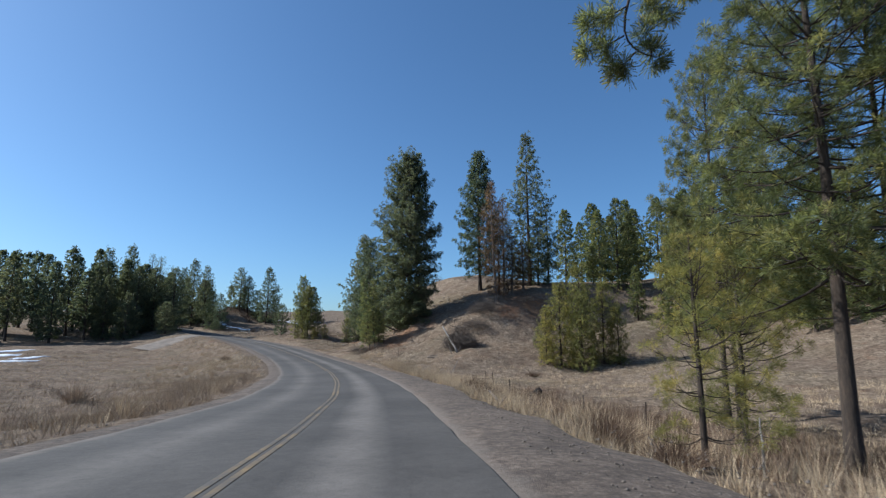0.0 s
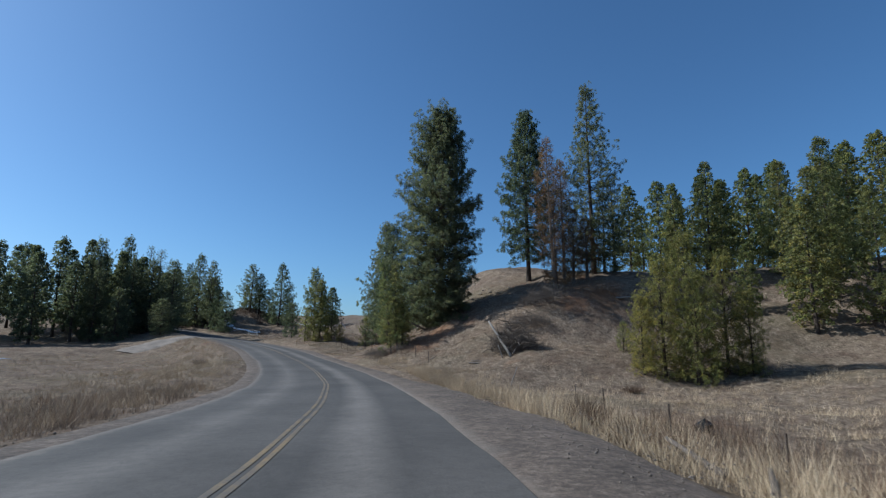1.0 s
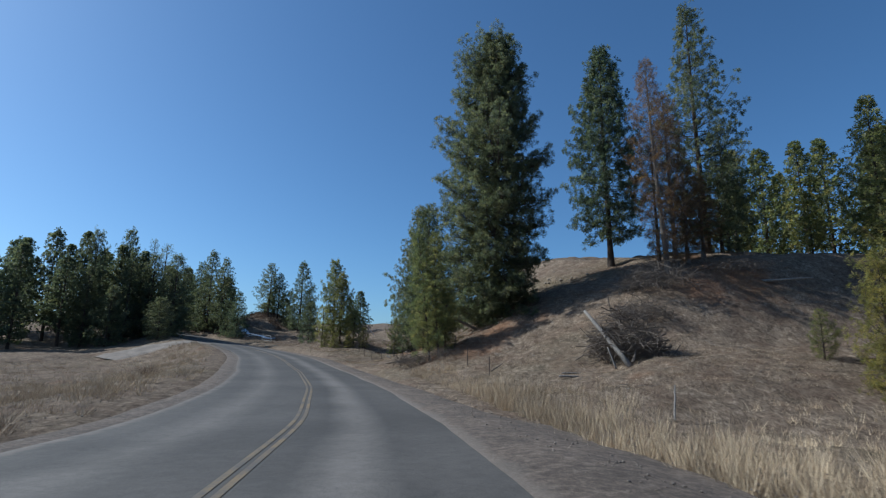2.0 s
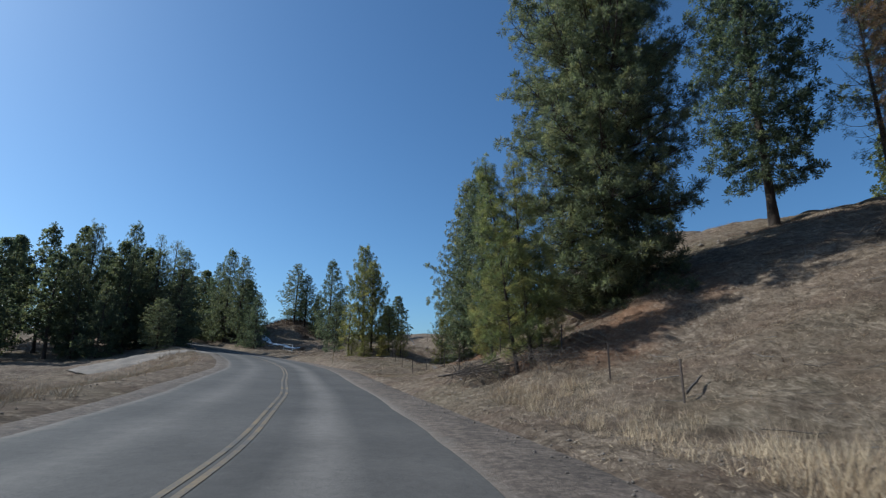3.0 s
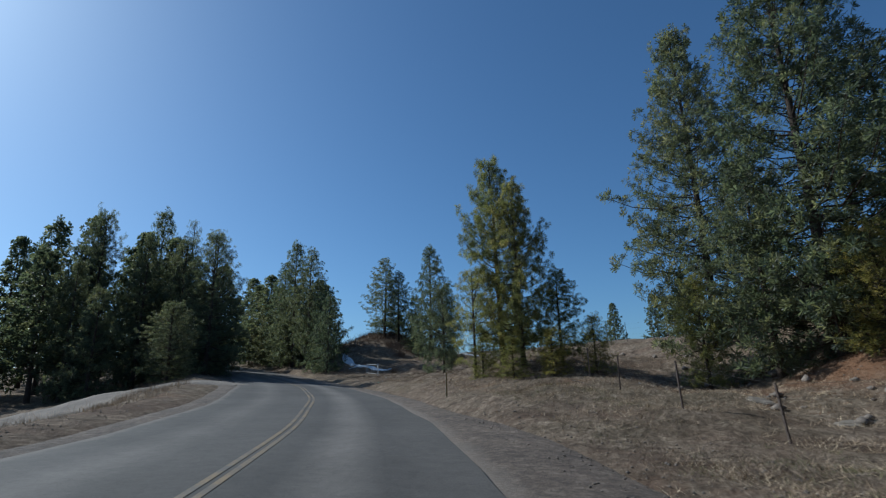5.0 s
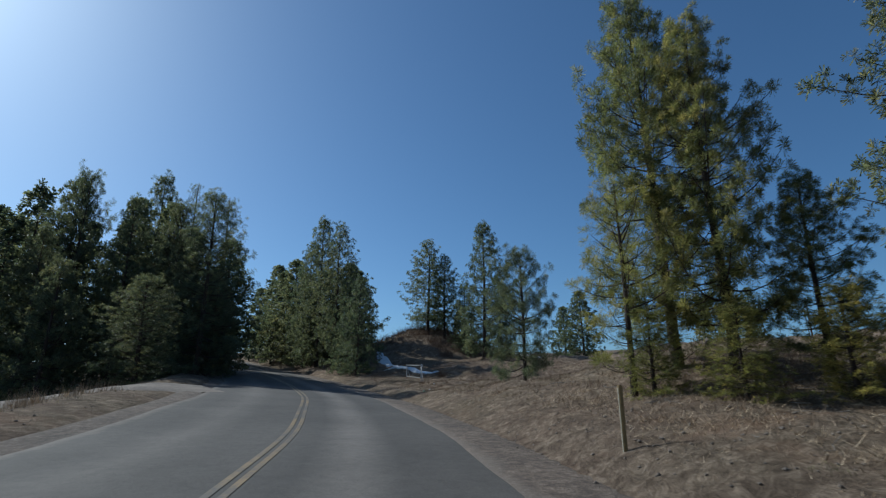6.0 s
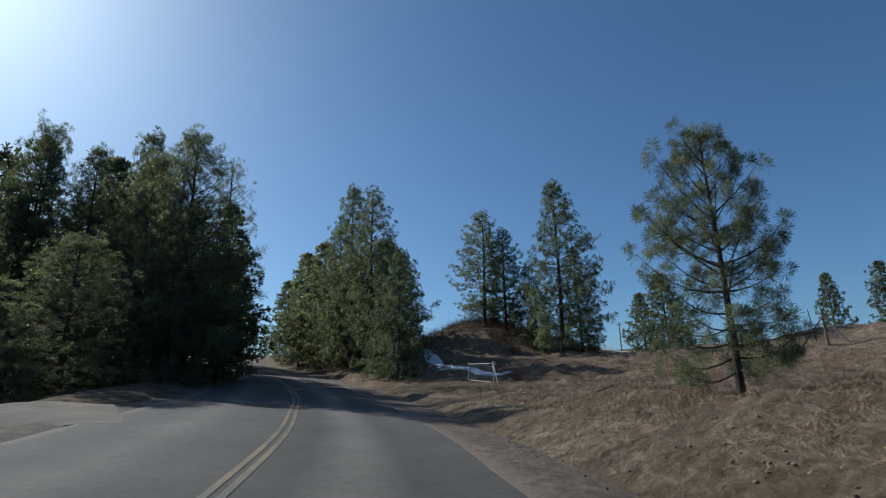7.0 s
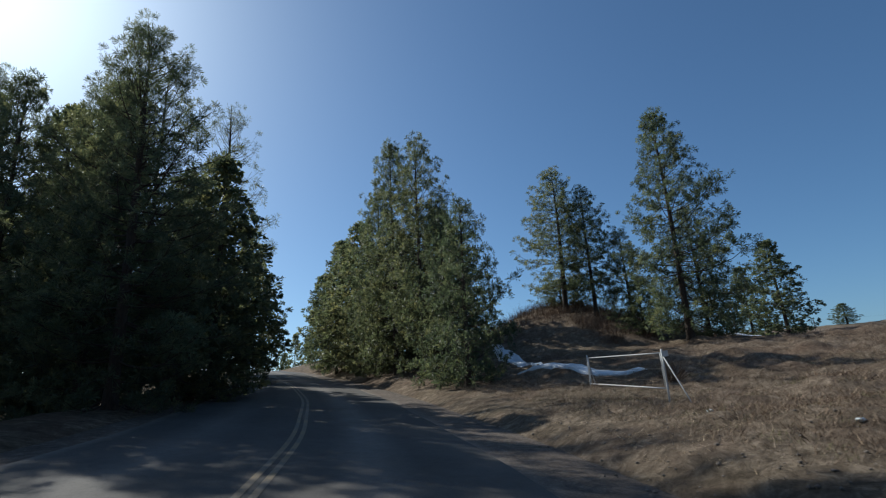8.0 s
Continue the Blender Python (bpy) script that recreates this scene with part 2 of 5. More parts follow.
# ---- the road's line: station, x, y, z, cross-slope in degrees (right side up) ----
ROAD = [
    (-110, -11.74, -108.64, 3.61, 0.3), (-60, -1.53, -59.82, 3.05, 0.3), (-30, 0.94, -29.97, 2.01, 0.3), (-15, 0.97, -14.97, 1.29, 0.3),
    (0, -0.01, 0.00, 0.26, 0.3), (10, -1.04, 9.94, -0.27, 0.6), (20, -2.48, 19.84, -0.68, 1.1), (30, -4.52, 29.63, -0.90, 1.1),
    (40, -6.77, 39.37, -1.05, 1), (50, -9.83, 48.88, -0.95, 0.1), (60, -13.73, 58.09, -0.67, -1.2), (70, -18.36, 66.95, -0.25, -1.1),
    (80, -23.30, 75.64, 0.21, -0.2), (90, -28.88, 83.94, 0.68, -1), (100, -35.32, 91.58, 1.24, -3.2), (110, -42.34, 98.69, 1.85, -2.6),
    (120, -49.92, 105.20, 2.66, -1.6), (130, -57.96, 111.16, 3.58, -0.8), (140, -66.24, 116.76, 4.50, 0), (150, -74.73, 122.05, 5.60, 0),
    (170, -91.78, 132.49, 7.30, 0), (200, -117.37, 148.15, 8.30, 0), (240, -151.48, 169.04, 8.60, 0), (300, -202.65, 200.37, 8.25, 0),
    (420, -305.00, 263.00, 8.25, 0),
]
ROAD_T = np.array(ROAD, float)
ST = np.arange(-110, 420, 0.5)


def smooth(v, w=15):
    k = np.hanning(w + 2)[1:-1]
    return np.convolve(np.pad(v, (w // 2, w // 2), mode="edge"), k / k.sum(), "valid")


RX, RY, RZ, RB = [smooth(np.interp(ST, ROAD_T[:, 0], ROAD_T[:, i])) for i in (1, 2, 3, 4)]
RT = np.stack([np.gradient(RX), np.gradient(RY)], 1)
RT /= np.linalg.norm(RT, axis=1)[:, None]
# the lane wanders a little about that line
SHIFT = smooth(np.interp(ST, [-20, 0, 8, 20, 29, 38, 48, 56, 66, 74, 90, 99, 120, 150], [-.12, -.12, -.12, .1, .3, .15, -.1, -.2, -.25, .05, .28, .5, .5, .3]), 25)
RX, RY = RX + SHIFT * RT[:, 1], RY - SHIFT * RT[:, 0]


def station(x, y):
    """Station, offset to the right, and road height and cross-slope there, for arrays of places."""
    x, y = np.atleast_1d(x).astype(float), np.atleast_1d(y).astype(float)
    s, o, z, b = [np.empty(len(x)) for _ in range(4)]
    for i in range(0, len(x), 4000):
        q = slice(i, i + 4000)
        d = (x[q, None] - RX[None]) ** 2 + (y[q, None] - RY[None]) ** 2
        j = d.argmin(1)
        vx, vy = x[q] - RX[j], y[q] - RY[j]
        along = np.clip(vx * RT[j, 0] + vy * RT[j, 1], -0.6, 0.6)
        s[q] = ST[j] + along
        side = vx * RT[j, 1] - vy * RT[j, 0]
        o[q] = np.sign(side) * np.sqrt(d[np.arange(len(j)), j])
        z[q], b[q] = np.interp(s[q], ST, RZ), np.interp(s[q], ST, RB)
    return s, o, z, b


def place(s, o):
    """World x, y of a station and offset."""
    x, y = np.interp(s, ST, RX), np.interp(s, ST, RY)
    tx, ty = np.interp(s, ST, RT[:, 0]), np.interp(s, ST, RT[:, 1])
    return x + o * ty, y - o * tx


# ---- the land beside the road: height over the road by offset, station by station ----
LEFT_EDGE, RIGHT_EDGE = -4.95, 1.32
OFFS_R = np.array([1.25, 3.0, 5.0, 8, 10, 12.5, 16, 20, 26, 32, 43, 60, 100])
LAND_R = {
    -20: (-.02, -.12, -.6, -.85, -.85, -.85, -.75, -.55, -.05, .7, 2.2, 6.7, 13.7),
    12: (-.02, -.12, -.6, -1.0, -1.1, -1.1, -1.0, -.75, -.05, .7, 3.6, 10.7, 15.7),
    25: (-.02, -.10, -.5, -1.0, -1.2, -1.2, -1.05, -.85, -.05, .6, 4.2, 11.2, 16.7),
    40: (-.02, -.08, -.3, -.6, -.75, -.75, -.7, -.4, .5, .9, 5.2, 11.5, 16.7),
    48: (-.02, .02, .1, .3, .7, 1.3, 1.9, 2.1, 2.6, 4.2, 8.2, 11.7, 16.7),
    54: (-.02, .1, .35, 1.0, 1.7, 2.9, 5.0, 6.7, 8.0, 8.6, 9.8, 12.2, 16.7),
    61: (-.02, .1, .75, 2.2, 3.1, 4.5, 6.4, 7.8, 9.6, 10.0, 10.6, 12.4, 16.0),
    68: (-.02, .02, .2, .75, 1.7, 3.4, 6.0, 8.3, 10.1, 10.4, 10.8, 11.6, 14.7),
    76: (-.02, -.03, -.05, -.1, .1, .9, 3.5, 7.0, 11.2, 12.2, 11.4, 10.7, 11.7),
    84: (-.02, .28, .65, .6, .15, .3, 2.2, 5.3, 10.2, 11.8, 11.4, 10.7, 11.7),
    92: (-.02, .3, .95, 1.68, 2.1, 1.9, 1.5, 2.6, 6.0, 7.7, 8.0, 8.2, 10.7),
    96: (-.02, .25, .8, 1.12, 1.15, .85, .7, 1.7, 4.0, 5.3, 6.0, 6.8, 10.7),
    100: (-.02, .22, .78, .98, .65, .4, .4, 1.6, 3.3, 4.0, 3.9, 4.4, 10.7),
    110: (-.02, .2, .5, .65, .8, 1.0, 1.3, 2.1, 3.4, 3.8, 2.8, 3.0, 7.8),
    122: (-.02, .22, .6, 1.0, 1.25, 1.4, 1.7, 1.9, 1.9, 1.8, 1.6, 2.4, 7.2),
    150: (-.02, .4, 1.1, 1.6, 1.7, 1.8, 1.9, 2.1, 2.2, 2.1, 1.9, 2.5, 6.0),
    200: (-.02, .3, .6, .7, .8, 1.0, 1.2, 1.4, 1.7, 1.9, 2.2, 2.7, 4.7),
}
OFFS_L = np.array([4.9, 5.9, 7.2, 9, 12, 17, 25, 40, 70, 120])
LAND_L = {
    -20: (-.02, -.08, -.3, -.6, -.9, -1.1, -1.3, -1.5, -1.4, -.5),
    30: (-.02, -.08, -.2, -.35, -.55, -.7, -.6, -.5, -.4, 0),
    48: (-.02, .03, .1, -.1, -.5, -.7, -.7, -.7, -.6, 0),
    60: (-.02, 0, .05, -.35, -.8, -1.0, -1.0, -1.0, -1, -.3),
    75: (-.02, .02, .1, -.5, -1.2, -1.5, -1.6, -1.6, -1.3, -.5),
    90: (-.02, .05, .12, -.6, -1.5, -2.0, -2.2, -2.2, -2, -1.2),
    96: (-.02, .05, .15, -.2, -1.3, -2.1, -2.4, -2.5, -2.3, -1.4),
    102: (-.02, -.06, -.12, -.25, -.8, -1.7, -2.2, -2.5, -2.3, -1.4),
    108: (-.02, .10, .22, -.2, -1.1, -2.0, -2.4, -2.7, -2.5, -1.4),
    125: (-.02, .1, .1, -.4, -1.2, -2.2, -2.9, -3.3, -3, -2),
    160: (-.02, .15, .3, .1, -.6, -1.7, -2.7, -3.2, -2.7, -1.2),
    200: (-.02, .2, .5, .6, .3, -.2, -1.2, -2.2, -1.2, -.2),
}
KEY_R, TAB_R = np.array(sorted(LAND_R), float), np.array([LAND_R[k] for k in sorted(LAND_R)])
KEY_L, TAB_L = np.array(sorted(LAND_L), float), np.array([LAND_L[k] for k in sorted(LAND_L)])


def table(s, o, keys, offs, tab):
    s = np.clip(s, keys[0], keys[-1])
    i = np.clip(np.searchsorted(keys, s) - 1, 0, len(keys) - 2)
    f = (s - keys[i]) / (keys[i + 1] - keys[i])
    f = f * f * (3 - 2 * f)
    o = np.clip(o, offs[0], offs[-1])
    j = np.clip(np.searchsorted(offs, o) - 1, 0, len(offs) - 2)
    g = (o - offs[j]) / (offs[j + 1] - offs[j])
    low = tab[i, j] * (1 - g) + tab[i, j + 1] * g
    high = tab[i + 1, j] * (1 - g) + tab[i + 1, j + 1] * g
    return low * (1 - f) + high * f


def wave(x, y):
    """Gentle unevenness from a few sine waves."""
    return (np.sin(x * 1.31 + 0.7 * y) + np.sin(1.9 * y - 0.63 * x + 1) + 0.6 * np.sin(2.7 * x + 3.1 * y + 2) + 0.6 * np.sin(3.9 * x - 2.3 * y) + 0.4 * np.sin(6.1 * y + 1.7 * x)) / 3.6


LATTICE = np.random.default_rng(17).uniform(0, 1, (64, 64))


def lumps(x, y, size, shift=0.0):
    """Irregular billowy unevenness, 0 to 1, with lumps about that size."""
    out = 0.0
    for k, amp in ((1.0, 0.62), (2.1, 0.38)):
        u, v = (0.8 * x + 0.6 * y) * k / size + shift, (0.8 * y - 0.6 * x) * k / size + 2.7 * shift
        i, j = np.floor(u).astype(int), np.floor(v).astype(int)
        f, g = u - i, v - j
        f, g = f * f * (3 - 2 * f), g * g * (3 - 2 * g)
        a = LATTICE[i % 64, j % 64] * (1 - f) + LATTICE[(i + 1) % 64, j % 64] * f
        b = LATTICE[i % 64, (j + 1) % 64] * (1 - f) + LATTICE[(i + 1) % 64, (j + 1) % 64] * f
        out = out + amp * np.abs(2 * (a * (1 - g) + b * g) - 1)
    return out


def land(x, y):
    x, y = np.atleast_1d(x).astype(float), np.atleast_1d(y).astype(float)
    s, o, z, b = station(x, y)
    rise = np.where(o > 0, table(s, o, KEY_R, OFFS_R, TAB_R), table(s, -o, KEY_L, OFFS_L, TAB_L))
    bank = np.tan(np.radians(b)) * np.clip(o, -7, 5)
    # the knoll behind the gate
    mx, my = place(131.5, 16.5)
    rise = rise + 3.0 * np.exp(-(((x - mx) ** 2 + (y - my) ** 2) / 38.0))
    edge = np.where(o > 0, o - RIGHT_EDGE, LEFT_EDGE - o)
    rough = np.clip((edge - 1.2) / 4, 0, 1)
    h = z + bank + rise + rough * (0.10 * wave(x, y) + np.where(o > 0, 0.25, 0.10) * wave(x * 0.23, y * 0.23))
    # clods, tussocks and small slips on the banks
    coarse = np.interp(s, [0, 40, 50, 88, 94, 125, 140], [0.10, 0.10, 0.20, 0.22, 0.36, 0.36, 0.15])
    h = h + np.clip((edge - 1.7) / 2.2, 0, 1) * np.where(o > 0, coarse, 0.10) * (lumps(x, y, 1.9) - 0.4 + 0.5 * (lumps(x, y, 0.8, 5.3) - 0.4))
    # beneath the road the ground drops away
    h = h - 0.22 * np.clip((np.where(o > 0, 1.9, 1.1) - edge) / 0.8, 0, 1)
    far = np.clip((np.hypot(x + 30, y - 80) - 250) / 500, 0, 1)
    return h * (1 - far) + far * (6 + 5 * wave(x * 0.004, y * 0.004))


def land1(s, o):
    x, y = place(s, o)
    return float(x), float(y), float(land(x, y)[0])


# ---- mesh helpers ----
def mesh_ob(name, verts, faces, mat, parent=None, label="", smooth_shade=False):
    me = bpy.data.meshes.new(name)
    verts, faces = np.asarray(verts, np.float32), np.asarray(faces, np.int32)
    n = faces.shape[1]
    me.vertices.add(len(verts))
    me.vertices.foreach_set("co", verts.ravel())
    me.loops.add(faces.size)
    me.loops.foreach_set("vertex_index", faces.ravel())
    me.polygons.add(len(faces))
    me.polygons.foreach_set("loop_start", np.arange(0, faces.size, n, dtype=np.int32))
    me.polygons.foreach_set("loop_total", np.full(len(faces), n, np.int32))
    if smooth_shade:
        me.polygons.foreach_set("use_smooth", np.ones(len(faces), bool))
    me.update(calc_edges=True)
    me.materials.append(mat)
    ob = new(name, me)
    if parent:
        ob.parent = parent
    if label:
        tagged(ob, label)
    return ob


def part(name, bm, mat, parent, label=""):
    me = bpy.data.meshes.new(name)
    bm.to_mesh(me)
    bm.free()
    me.materials.append(mat)
    ob = new(name, me)
    ob.parent = parent
    return tagged(ob, label) if label else ob


def tubes(paths, sides=5):
    """Tapered tubes along paths: each an array of points and of radii. Returns verts, quads."""
    V, Q, base = [], [], 0
    for pts, rad in paths:
        pts, rad = np.asarray(pts, float), np.asarray(rad, float)
        n = len(pts)
        d = np.gradient(pts, axis=0)
        d /= np.linalg.norm(d, axis=1)[:, None] + 1e-9
        up = np.where(np.abs(d[:, 2:3]) > 0.9, np.array([[1.0, 0, 0]]), np.array([[0, 0, 1.0]]))
        a = np.cross(d, up)
        a /= np.linalg.norm(a, axis=1)[:, None] + 1e-9
        c = np.cross(d, a)
        ang = np.arange(sides) * 2 * np.pi / sides
        ring = pts[:, None] + rad[:, None, None] * (a[:, None] * np.cos(ang)[None, :, None] + c[:, None] * np.sin(ang)[None, :, None])
        V.append(ring.reshape(-1, 3))
        i = base + (np.arange(n - 1)[:, None] * sides + np.arange(sides)[None])
        k = base + (np.arange(n - 1)[:, None] * sides + (np.arange(sides)[None] + 1) % sides)
        Q.append(np.stack([i, k, k + sides, i + sides], -1).reshape(-1, 4))
        base += n * sides
    return np.concatenate(V), np.concatenate(Q)


def strip(name, s0, s1, offs, lift, mat, step=0.5, parent=None, wob=None):
    """A ribbon along the road over the given offsets, with u across and v along."""
    ss = np.arange(s0, s1 + step / 2, step)
    n, m = len(ss), len(offs)
    rows = []
    for k, o in enumerate(offs):
        oo = np.full(n, o) + (wob[k] * (wave(ss * 0.35, ss * 0 + k) + 0.5 * wave(ss * 0.9, ss * 0 + 2 * k)) if wob else 0)
        x, y = place(ss, oo)
        z = np.interp(ss, ST, RZ) + np.tan(np.radians(np.interp(ss, ST, RB))) * oo + (lift[k] if isinstance(lift, (list, tuple)) else lift)
        rows.append(np.stack([x, y, z], 1))
    V = np.stack(rows, 1).reshape(-1, 3)
    i = (np.arange(n - 1)[:, None] * m + np.arange(m - 1)[None]).ravel()
    F = np.stack([i, i + 1, i + 1 + m, i + m], 1)
    ob = mesh_ob(name, V, F, mat, parent, smooth_shade=True)
    uv = ob.data.uv_layers.new(name="uv")
    U = np.stack([np.tile((np.array(offs) - offs[0]) / (offs[-1] - offs[0]), n), np.repeat(ss, m) * 0.1], 1)
    uv.data.foreach_set("uv", U[F.ravel()].astype(np.float32).ravel())
    return ob


# ---- ground sheet ----
def spread(lo, hi, step, far):
    mid = np.arange(lo, hi, step)
    out = [hi]
    d = step
    while out[-1] < far:
        d *= 1.13
        out.append(out[-1] + d)
    low = [lo]
    d = step
    while low[-1] > -far:
        d *= 1.13
        low.append(low[-1] - d)
    return np.concatenate([low[:0:-1], mid, out])


gx, gy = spread(-58, 20, 0.30, 3500), spread(-2, 128, 0.30, 3500)
XX, YY = np.meshgrid(gx, gy)
GZ = land(XX.ravel(), YY.ravel())
gi = (np.arange(len(gy) - 1)[:, None] * len(gx) + np.arange(len(gx) - 1)[None]).ravel()
ground = mesh_ob("ground", np.stack([XX.ravel(), YY.ravel(), GZ], 1), np.stack([gi, gi + 1, gi + 1 + len(gx), gi + len(gx)], 1), GROUND, smooth_shade=True)
tagged(ground, "dry brown winter grassland rising into a bank beside the road", "ground", kind="structure")

road = strip("road", -100, 300, [LEFT_EDGE, -3.9, -2.7, -1.55, -0.5, 0.4, RIGHT_EDGE], [-0.01, 0.0, 0.0, 0.0, 0.0, 0.0, -0.01], ASPHALT, wob=[0.08, 0, 0, 0, 0, 0, 0.06])
tagged(road, "worn grey two-lane asphalt road curving uphill to the left", "road", kind="structure")
for o in (-1.635, -1.475):
    line = strip("centre_line", -100, 300, [o - 0.042, o + 0.042], 0.006, PAINT, parent=road)
    tagged(line, "faded double yellow painted centre line")
SHOULDER_O, SHOULDER_Z = [RIGHT_EDGE - 0.3, RIGHT_EDGE + 0.08, 2.1, 2.8, 3.8], [-0.14, -0.055, -0.02, -0.035, -0.20]
SHOULDER_LO, SHOULDER_LZ = [LEFT_EDGE + 0.3, LEFT_EDGE - 0.12, -5.7, -6.6], [-0.12, -0.045, -0.03, -0.25]
shoulder = strip("shoulder", -100, 300, SHOULDER_O, SHOULDER_Z, GRAVEL, wob=[0, 0, 0.1, 0.1, 0.4])
tagged(shoulder, "pale grey gravel shoulder beside the asphalt", "shoulder", kind="structure")
shoulder_l = strip("shoulder", -100, 300, SHOULDER_LO, SHOULDER_LZ, GRAVEL, wob=[0, 0, 0.1, 0.3])
tagged(shoulder_l, "pale grey gravel shoulder along the inside of the bend", "shoulder", kind="structure")


# ---- pines ----
def puffs(c, d, r, blades, width, rng):
    """Needle tufts: centres c, directions d, radii r; each a burst of needles that spring from one point. Returns verts, faces."""
    n = len(c)
    v = rng.normal(size=(n, blades, 3))
    v /= np.linalg.norm(v, axis=2)[..., None]
    v = v + 0.7 * d[:, None]
    v /= np.linalg.norm(v, axis=2)[..., None] + 1e-9
    ln = r[:, None, None] * rng.uniform(0.7, 1.15, (n, blades, 1))
    side = np.cross(v, rng.normal(size=(n, blades, 3)))
    side *= width * (r[:, None, None] / 0.25) / (np.linalg.norm(side, axis=2)[..., None] + 1e-9)
    tip = c[:, None] + v * ln
    ring = np.stack([tip + side, tip - side], 2)
    m = ring.shape[2]
    V = np.concatenate([c[:, None], ring.reshape(n, blades * m, 3)], 1).reshape(-1, 3)
    hub = (np.arange(n) * (1 + blades * m))[:, None]
    first = hub + 1 + np.arange(blades)[None] * m
    F = np.stack([np.broadcast_to(hub, first.shape)] + [first + q for q in range(m)], -1).reshape(-1, m + 1)
    return V, F


def pine(name, seed, h, base, reach, peak=0.25, power=0.8, low=0.6, gap=0.5, per=5, shoots=2.6, tuft=0.24, blades=14, width=0.010, inner=0.25, bare=0.0,
         needles=None, bark=None, label="", stout=1.0, rise=58, droop=-14, ragged=0.22, pom=3, fine=False, category="pine tree"):
    """One pine at the origin: trunk, whorls of limbs, and needle tufts at the ends of the side shoots."""
    rng = np.random.default_rng(seed)
    top = new(name)
    n = 14
    zz = np.linspace(0, h, n)
    r0 = (0.04 + 0.0105 * h) * stout
    ph = rng.uniform(0, 6.28, 2)
    bend = 0.005 * h
    px, py = bend * (np.sin(zz / h * 4 + ph[0]) - np.sin(ph[0])), bend * (np.sin(zz / h * 3 + ph[1]) - np.sin(ph[1]))
    rad = r0 * (1 - zz / h) ** 0.85 + 0.012
    rad[0] *= 1.4
    pts = np.stack([px, py, zz], 1)
    pts[0, 2] = -0.5
    tv, tq = tubes([(pts, rad)], 10)
    mesh_ob("trunk", tv, tq, bark or BARK, top, smooth_shade=True)
    zb = base * h
    paths, C, D, U = [], [], [], []
    z, turn = zb, rng.uniform(0, 6.28)
    sway, sway2 = rng.uniform(0, 6.28, 2)
    up = np.array([0, 0, 1.0])
    nb = 6 if fine else 4
    while z < h - 0.25:
        u = (z - zb) / (h - zb)
        prof = low + (1 - low) * (u / peak) ** 0.8 if u < peak else ((1 - u) / (1 - peak)) ** power
        k = max(3, int(round(per * (1 - 0.3 * u) + rng.uniform(-0.8, 0.8))))
        turn += rng.uniform(0.5, 1.3)
        whorl = rng.uniform(1 - ragged, 1 + 0.6 * ragged)
        for j in range(k):
            a = turn + j * 2 * np.pi / k + rng.uniform(-0.3, 0.3)
            lop = 1 + 0.13 * np.sin(a + sway) + 0.10 * np.sin(2 * a + sway2 + 5 * u)
            L = max(0.34, reach * prof * whorl * lop * rng.uniform(1 - ragged, 1.08))
            el = np.radians(droop + (rise - droop) * u ** 1.15 + rng.uniform(-15, 15))
            hz = z + rng.uniform(-0.45, 0.45) * gap
            o = np.array([np.interp(hz, zz, px), np.interp(hz, zz, py), hz])
            dh = np.array([np.cos(a), np.sin(a), 0])
            lat = np.array([-dh[1], dh[0], 0])
            q = np.linspace(0, 1, nb)[:, None]
            swing = rng.normal(0, 0.10) * L
            curve = o + dh * L * np.cos(el) * q + lat * swing * q ** 2 + up * (L * np.sin(el) * q - 0.09 * L * np.sin(np.pi * q) * (1 - u) + rng.uniform(0.08, 0.34) * L * q ** 2.5)
            br = 0.008 * L + 0.005
            paths.append((curve, br * (1.2 - q[:, 0]) + 0.002))
            if rng.uniform() < bare:
                continue
            # side shoots on all sides of the limb, each ending in a rounded cluster of tufts
            m = max(2, int(round(L * shoots)))
            tt = inner + (1 - inner) * (np.arange(m) + rng.uniform(0.2, 0.8, m)) / m
            tt[-1] = 1.0
            hub = np.stack([np.interp(tt, q[:, 0], curve[:, i]) for i in range(3)], 1)
            sgn = np.where(np.arange(m) % 2, 1.0, -1.0)
            sl = (0.12 + 0.32 * L * np.clip(1.15 - tt, 0.1, 0.6)) * rng.uniform(0.5, 1.25, m)
            sl[-1] = 0.08
            sd = dh * 0.6 + lat * sgn[:, None] * rng.uniform(0.2, 1.0, (m, 1)) + up * rng.uniform(-0.3, 0.9, (m, 1))
            sd /= np.linalg.norm(sd, axis=1)[:, None]
            tip = hub + sd * sl[:, None]
            if fine:
                for i in range(m - 1):
                    paths.append((np.stack([hub[i], 0.5 * (hub[i] + tip[i]) - up * 0.02, tip[i]]), np.array([0.4 * br, 0.3 * br, 0.004])))
            ball = rng.normal(size=(m, pom, 3))
            ball /= np.linalg.norm(ball, axis=2)[..., None] + 1e-9
            ball[:, 0] = sd * 0.6
            ball *= 0.8 * tuft * rng.uniform(0.5, 1.15, (m, pom, 1))
            C.append((tip[:, None] + ball).reshape(-1, 3))
            D.append((ball * (0.9 / tuft) + sd[:, None] * 0.5 + up * 0.25).reshape(-1, 3))
            U.append(np.full(m * pom, u))
        z += gap * rng.uniform(0.8, 1.2) * (1 - 0.45 * u)
    C.append(np.array([[px[-1], py[-1], h - 0.05], [px[-1], py[-1], h - 0.22]]))
    D.append(np.array([[0, 0, 1.0], [0.3, 0.2, 0.6]]))
    U.append(np.ones(2))
    C, D, U = np.concatenate(C), np.concatenate(D), np.concatenate(U)
    D /= np.linalg.norm(D, axis=1)[:, None]
    bv, bq = tubes(paths, 4 if fine else 3)
